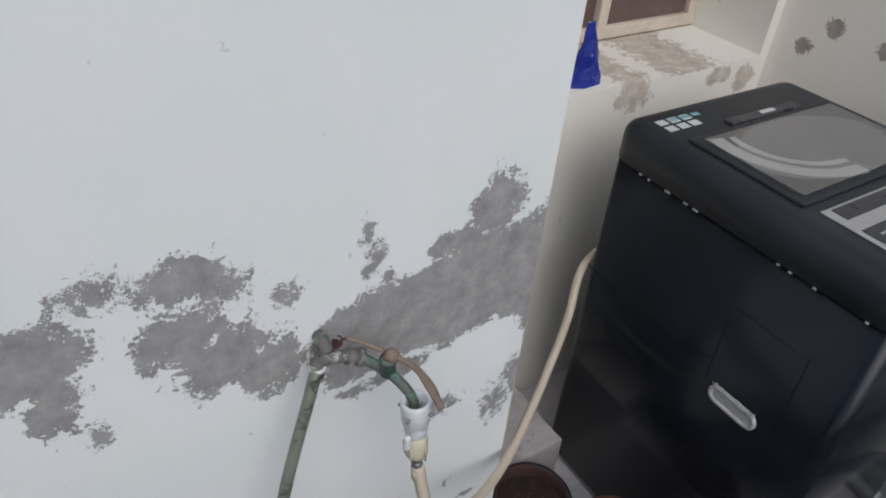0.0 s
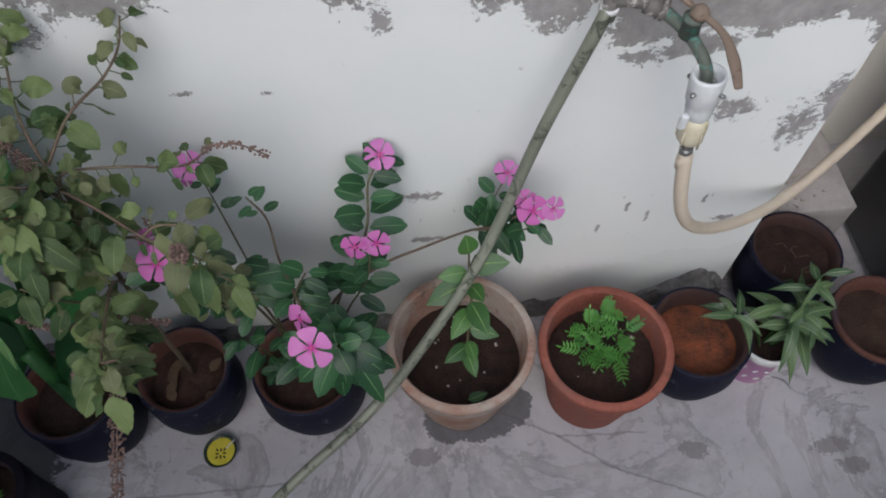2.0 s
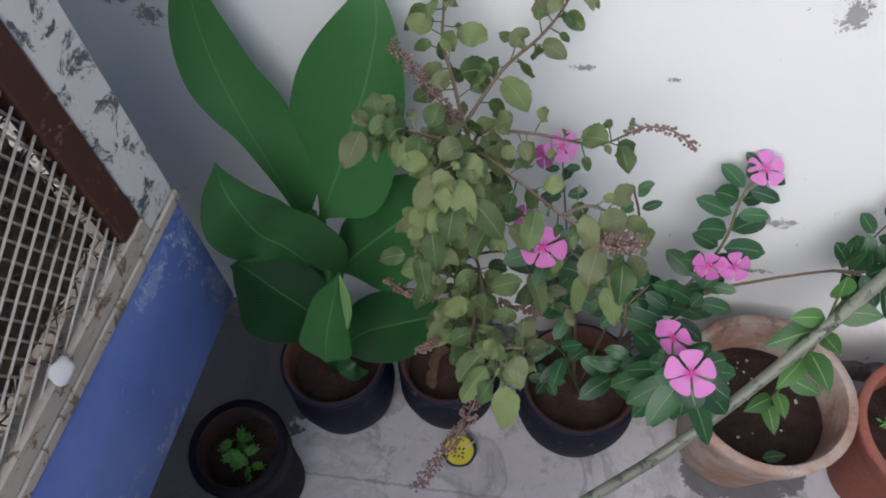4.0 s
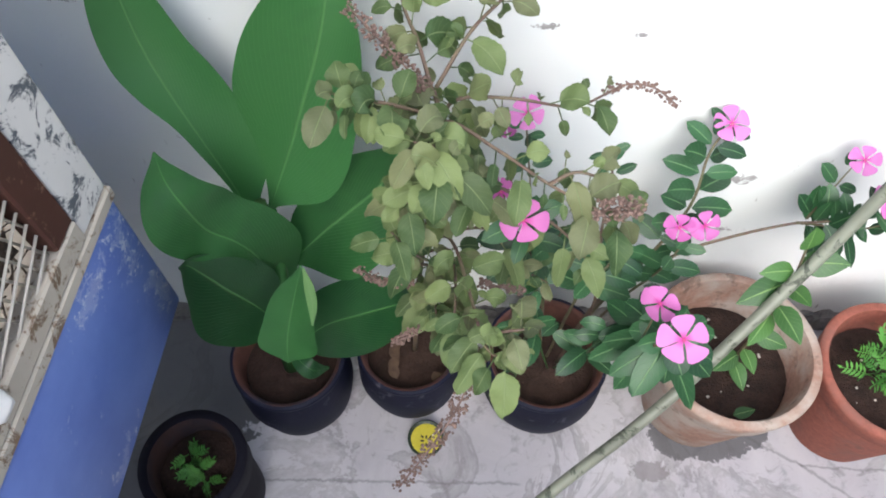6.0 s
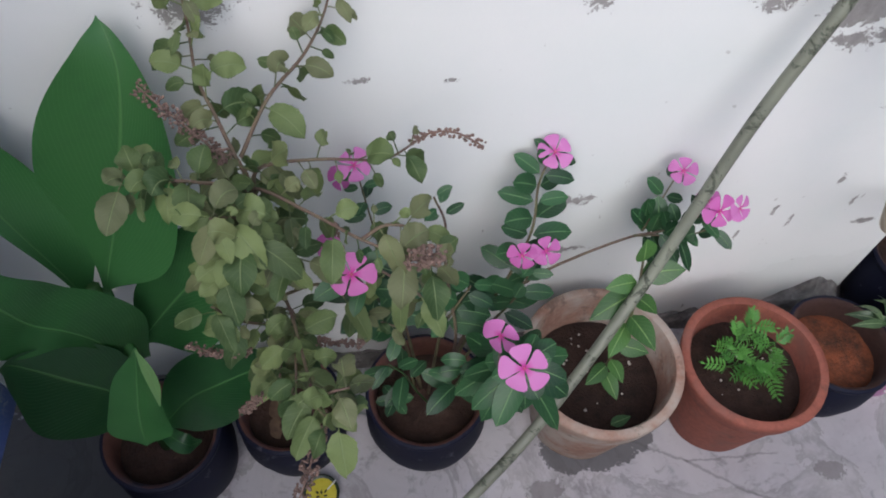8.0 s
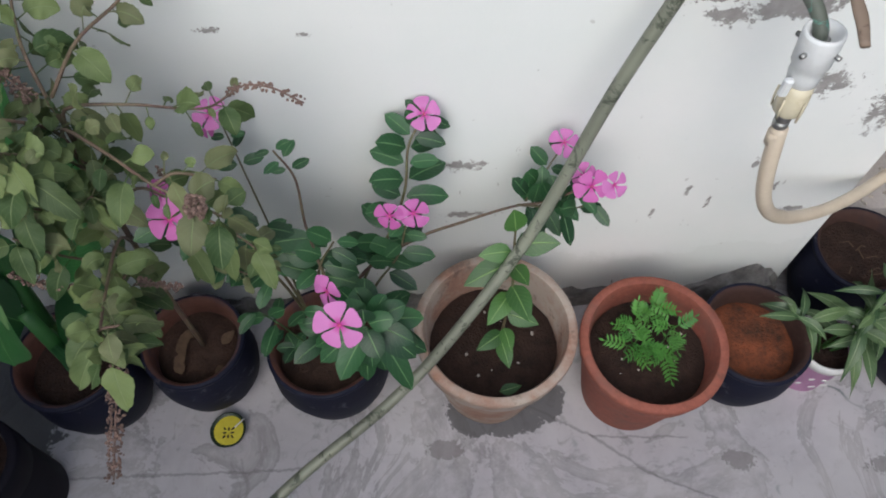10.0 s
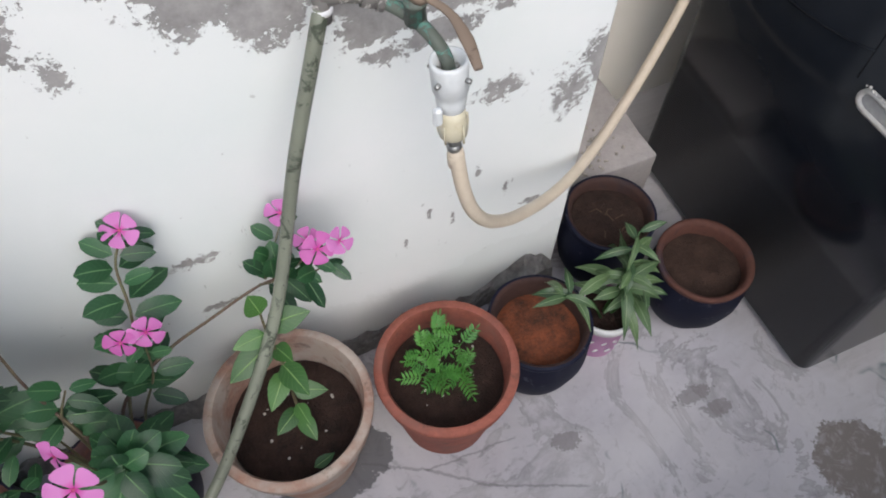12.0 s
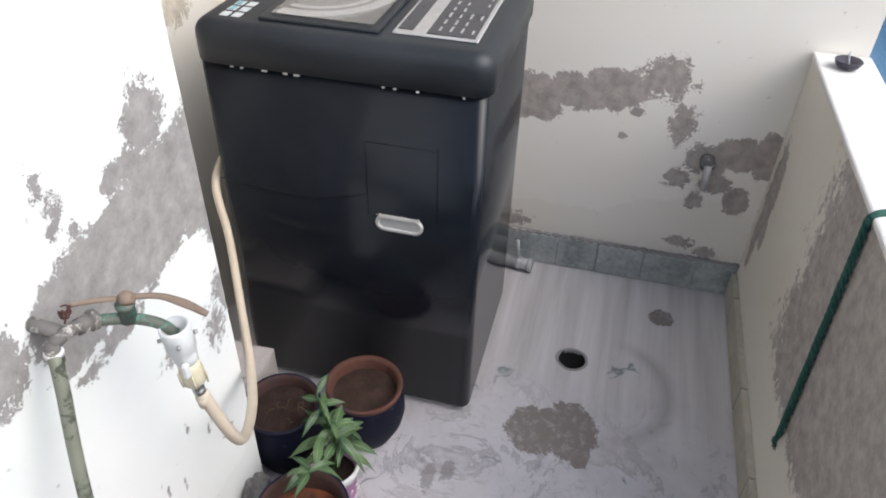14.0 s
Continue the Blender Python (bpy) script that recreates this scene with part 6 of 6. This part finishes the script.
def frond(plant, base, way, length):
    """A feathery leaf: narrow leaflets in pairs along a rib."""
    bm = bmesh.new()
    way = Vector(way).normalized()
    side = way.cross(Vector((0, -0.5, 0.85))).normalized()
    up = side.cross(way)
    line = [Vector(base) + way * length * u + Vector((0, 0, -0.3)) * length * u * u for u in [k / 7 for k in range(8)]]
    tube(bm, line, 0.0008, 4)
    for k in range(2, 8):
        p = line[k]
        for sgn in ((1, -1) if k < 7 else (0,)):
            d = (side * sgn * 0.9 + way * (0.62 if sgn else 1) + up * random.uniform(-0.1, 0.25)).normalized()
            ln = length * (0.36 - 0.12 * abs(k / 7 - 0.5)) * random.uniform(0.85, 1.1) * (1.0 if sgn else 0.85)
            blade(bm, [p + d * ln * u + up * 0.08 * ln * math.sin(u * 3) for u in (0, 0.2, 0.4, 0.6, 0.8, 1)], ln * 0.16, up, "lance", 0.15, 0, 0.1, 1)
    part("leaf", bm, M_MARI, plant)


for bx, by, h in ((1.045, -0.155, 0.075), (1.075, -0.135, 0.085), (1.10, -0.165, 0.08), (1.06, -0.185, 0.06), (1.09, -0.195, 0.055), (1.035, -0.18, 0.05)):
    top = Vector((bx + random.uniform(-0.006, 0.006), by - 0.006, 0.168 + h))
    turn = random.uniform(0, 6.28)
    stem(mari, [(bx, by, 0.165), (bx, by, 0.168 + h * 0.5), top], 0.0014, M_LIME, 0.7)
    for j in range(5):
        b = turn + 1.57 * j + 0.8 * (j // 2) + random.uniform(-0.3, 0.3)
        frond(mari, top - Vector((0, 0, h * 0.14 * (j // 2))), (math.cos(b), math.sin(b) - 0.15, random.uniform(0.25, 0.8)), random.uniform(0.038, 0.052) * (0.75 if j < 2 else 1.0))

# navy pot with red clay
def empty_pot(loc, radius, height, soil, label, seed, shallow, inside):
    t = thing("clay_pot", loc, label, "flower pot", "clay pots by the corner")
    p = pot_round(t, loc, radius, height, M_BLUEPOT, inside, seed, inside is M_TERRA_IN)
    part("soil", soil_disc((loc[0], loc[1], height - shallow), radius - 0.016, 0.003, seed), soil, p)
    return t


p1 = empty_pot((1.256, -0.155, 0), 0.091, 0.172, M_REDSOIL, "navy clay pot half full of red soil", 21.0, 0.045, M_LIP_DARK)
p2 = empty_pot((1.590, -0.160, 0), 0.088, 0.165, M_DRYSOIL, "navy clay pot with a chipped lip and dry brown soil", 22.0, 0.03, M_TERRA_IN)
p3 = empty_pot((1.478, -0.010, 0), 0.086, 0.178, M_SOIL, "navy clay pot of dark cracked soil in the corner", 23.0, 0.026, M_LIP_DARK)
for pp, cx, cy, cz in ((p3, 1.478, -0.01, 0.152), (p1, 1.256, -0.155, 0.118)):
    for k in range(7):
        a = random.uniform(0, 6.28)
        q = Vector((cx + random.uniform(-0.04, 0.04), cy + random.uniform(-0.04, 0.04), cz))
        bm = bmesh.new()
        tube(bm, [q, q + Vector((math.cos(a) * 0.012, math.sin(a) * 0.012, 0.004)), q + Vector((math.cos(a + 0.5) * 0.026, math.sin(a + 0.5) * 0.026, 0.001))], 0.001, 5)
        part("twig", bm, M_DRYLEAF, pp)

# pink tub with a lance-leaved seedling
tub = thing("tub_plant", (1.392, -0.160, 0), "lance-leaved seedling in a pink printed plastic tub", "potted plant", "potted plants along the wall")
bm = bmesh.new()
lathe(bm, (1.392, -0.160, 0), [(0, 0), (0.041, 0), (0.043, 0.004), (0.05, 0.12), (0.053, 0.122), (0.0535, 0.13), (0.05, 0.131), (0.048, 0.126), (0.045, 0.09), (0, 0.088)], 36)
rim_bm = bmesh.new()
lathe(rim_bm, (1.392, -0.160, 0), [(0.0505, 0.112), (0.0545, 0.114), (0.0552, 0.130), (0.052, 0.1335), (0.0485, 0.131), (0.0475, 0.118)], 36)
tp = part("tub", bm, M_TUB, tub, "pink plastic tub with worn print")
part("rim", rim_bm, M_TAG, tp, "white plastic rim")
part("soil", soil_disc((1.392, -0.160, 0.10), 0.046, 0.003, 31.0), M_SOIL, tp)
for k in range(9):
    a = radians(-150 + k * 13)
    r = 0.0487
    z = 0.045 + 0.03 * (k % 2)
    q = Vector((1.392 + r * math.cos(a), -0.160 + r * math.sin(a), z))
    part("print", boxed(q - Vector((0.007, 0.0015, 0.0016)), q + Vector((random.uniform(0.0, 0.008), 0.0015, 0.0016)), 0.0008, 1), M_TAG, tp, "pale worn print mark", False)


def lance_shoot(points, count, start, length):
    """Long drooping leaves in a spiral round a shoot."""
    ln = stem(tub, points, 0.0026, M_LIME)
    for k in range(count):
        u = start + (1 - start) * k / max(count - 1, 1)
        p, t = along(ln, u)
        a = 2.4 * k + random.uniform(-0.3, 0.3)
        young = 1.0 if u < 0.8 else 0.72
        add_leaf(tub, p, (math.cos(a), math.sin(a), 0.15 + 0.7 * u * random.random()), length * young * random.uniform(0.75, 1.2), 0.0105 * young, M_BALSAM,
                 (random.uniform(-0.4, 0.4), -0.55, 0.8), "lance", random.uniform(0.3, 1.0), 0.0, 9, 0.35, ripple=0.12)


lance_shoot([(1.395, -0.155, 0.10), (1.425, -0.14, 0.18), (1.455, -0.11, 0.262)], 14, 0.4, 0.080)
lance_shoot([(1.392, -0.16, 0.10), (1.412, -0.16, 0.17), (1.42, -0.155, 0.225)], 13, 0.3, 0.084)
lance_shoot([(1.385, -0.165, 0.10), (1.34, -0.165, 0.20), (1.285, -0.16, 0.245)], 7, 0.75, 0.092)
lance_shoot([(1.40, -0.165, 0.10), (1.43, -0.17, 0.15), (1.448, -0.17, 0.18)], 8, 0.4, 0.074)

# seedling sprigs in the dark pot and beside the basil
for cx, cy in ((0.045, -0.335), (0.032, -0.315), (0.058, -0.35)):
    for j in range(5):
        b = random.uniform(0, 6.28)
        frond(seedling, (cx, cy, 0.158 + 0.007 * j), (math.cos(b), math.sin(b), 0.5), 0.028)
for j in range(6):
    b = 1.05 * j
    add_leaf(vinca, (0.505, -0.15, 0.165), (math.cos(b), math.sin(b), 0.35), 0.032, 0.009, M_VINCA, (0, -0.3, 0.95), "oblong", 0.3)

# ---- small things ----
dish = thing("lamp_dish", (0.368, -0.237, 0), "small dark dish of yellow wax with black specks", "dish")
bm = bmesh.new()
lathe(bm, (0.368, -0.237, 0), [(0, 0.001), (0.018, 0.001), (0.026, 0.008), (0.031, 0.018), (0.029, 0.0185), (0.024, 0.011), (0, 0.009)], 32, 0.03)
part("bowl", bm, M_DISH, dish)
bm = bmesh.new()
lathe(bm, (0.368, -0.237, 0), [(0.0262, 0.0135), (0.015, 0.0142), (0, 0.0138)], 28, 0.03)
wax = part("wax", bm, M_YELLOW, dish, "bright yellow wax")
for k in range(8):
    a = k * 0.785
    r = 0.010 if k % 2 else 0.0065
    q = Vector((0.368 + r * math.cos(a), -0.241 + r * math.sin(a), 0.0145))
    bm = bmesh.new()
    bmesh.ops.create_icosphere(bm, subdivisions=1, radius=0.0026, matrix=Matrix.Translation(q) @ Matrix.Rotation(a, 4, "Z") @ Matrix.Diagonal((1.5, 0.7, 0.4, 1)))
    part("seed", bm, M_SEED, wax)
bm = bmesh.new()
tube(bm, [(0.378, -0.232, 0.015), (0.388, -0.224, 0.0185), (0.394, -0.219, 0.021)], 0.0014, 6)
part("wick", bm, M_TAG, dish, "white cotton wick")

diya = thing("oil_lamp_bowl", (2.27, -1.085, 0.756), "dark glazed oil lamp bowl with a white wick on the parapet", "oil lamp")
bm = bmesh.new()
lathe(bm, (2.27, -1.085, 0.756), [(0, 0), (0.016, 0), (0.024, 0.008), (0.030, 0.02), (0.028, 0.021), (0.02, 0.01), (0, 0.008)], 24, 0.05)
part("bowl", bm, M_DIYA, diya)
bm = bmesh.new()
tube(bm, [(2.265, -1.085, 0.766), (2.262, -1.08, 0.785), (2.258, -1.078, 0.80)], 0.003, 6, 0.5)
part("wick", bm, M_TAG, diya)

cord = thing("green_cord", (1.62, -1.024, 0.75), "frayed green nylon cord hanging over the parapet", "cord")
for ph in (0.0, 2.09, 4.19):
    bm = bmesh.new()
    line = []
    for k in range(70):
        u = k / 69
        z = 0.752 - 0.49 * u
        a = ph + u * 60
        line.append((1.655 - 0.05 * u + 0.004 * math.cos(a), -1.0215 + 0.004 * math.sin(a), z))
    tube(bm, line, 0.0038, 6)
    part("strand", bm, M_CORD, cord)
bm = bmesh.new()
for k in range(24):
    a = random.uniform(0, 6.28)
    q = Vector((1.605, -1.021, 0.265))
    tube(bm, [q, q + Vector((0.006 * math.cos(a), 0.004 * math.sin(a) + 0.002, -0.012)), q + Vector((0.016 * math.cos(a), 0.006 * abs(math.sin(a)), -random.uniform(0.02, 0.034)))], 0.0008, 4)
part("frayed_end", bm, M_CORD, cord, "frayed green fibres", kind="stuff")
bm = bmesh.new()
tube(bm, glide([(1.655, -1.0215, 0.752), (1.66, -1.035, 0.760), (1.68, -1.09, 0.760), (1.69, -1.15, 0.760)], 5), 0.006, 8)
part("loop", bm, M_CORD, cord)

packet = thing("foil_packet", (1.82, 0.40, 0.88), "crumpled blue foil packet standing on the sill", "packet")
bm = bmesh.new()
rows = []
for i in range(15):
    u = i / 14
    ring = []
    for k in range(16):
        a = 2 * math.pi * k / 16
        w = 0.042 * (1 - 0.85 * u) + 0.003
        d = 0.016 * (1 - u) + 0.002
        n = noise.noise(Vector((math.cos(a) * 2, math.sin(a) * 2, u * 5)))
        ring.append(bm.verts.new((1.80 - 0.012 * u + w * math.cos(a) * (1 + 0.25 * n), 0.395 + (d + 0.006 * n) * math.sin(a), 0.8805 + 0.135 * u)))
    rows.append(ring)
for a, b in zip(rows, rows[1:]):
    for k in range(16):
        bm.faces.new((a[k], a[(k + 1) % 16], b[(k + 1) % 16], b[k]))
bm.faces.new(rows[0][::-1])
bm.faces.new(rows[-1])
part("foil", bm, M_PACKET, packet, smooth=False)

stub = thing("pipe_stub", (2.35, -0.86, 0.42), "capped grey pipe stub in the broken plaster", "pipe stub")
bm = bmesh.new()
tube(bm, [(2.362, -0.865, 0.43), (2.335, -0.865, 0.428)], 0.02, 16)
part("socket", bm, M_GALV, stub)
bm = bmesh.new()
tube(bm, [(2.337, -0.868, 0.425), (2.328, -0.87, 0.39), (2.33, -0.87, 0.355)], 0.011, 12, 0.8)
part("spout", bm, M_PIPE, stub, "pale limed spout")

coupling = thing("pipe_coupling", (2.30, -0.40, 0), "grey plastic pipe coupling lying by the skirting", "pipe fitting")
bm = bmesh.new()
tube(bm, [(2.302, -0.352, 0.0225), (2.298, -0.40, 0.0225), (2.293, -0.435, 0.0225)], 0.018, 16)
for q in ((2.302, -0.352), (2.2975, -0.398), (2.293, -0.435)):
    tube(bm, [(q[0] + 0.0008, q[1] + 0.007, 0.0225), (q[0] - 0.0008, q[1] - 0.007, 0.0225)], 0.0222, 8)
part("sleeve", bm, M_PIPE, coupling)
bm = bmesh.new()
tube(bm, [(2.299, -0.395, 0.04), (2.299, -0.394, 0.07), (2.305, -0.39, 0.10)], 0.006, 10)
part("stem", bm, M_PIPE, coupling)
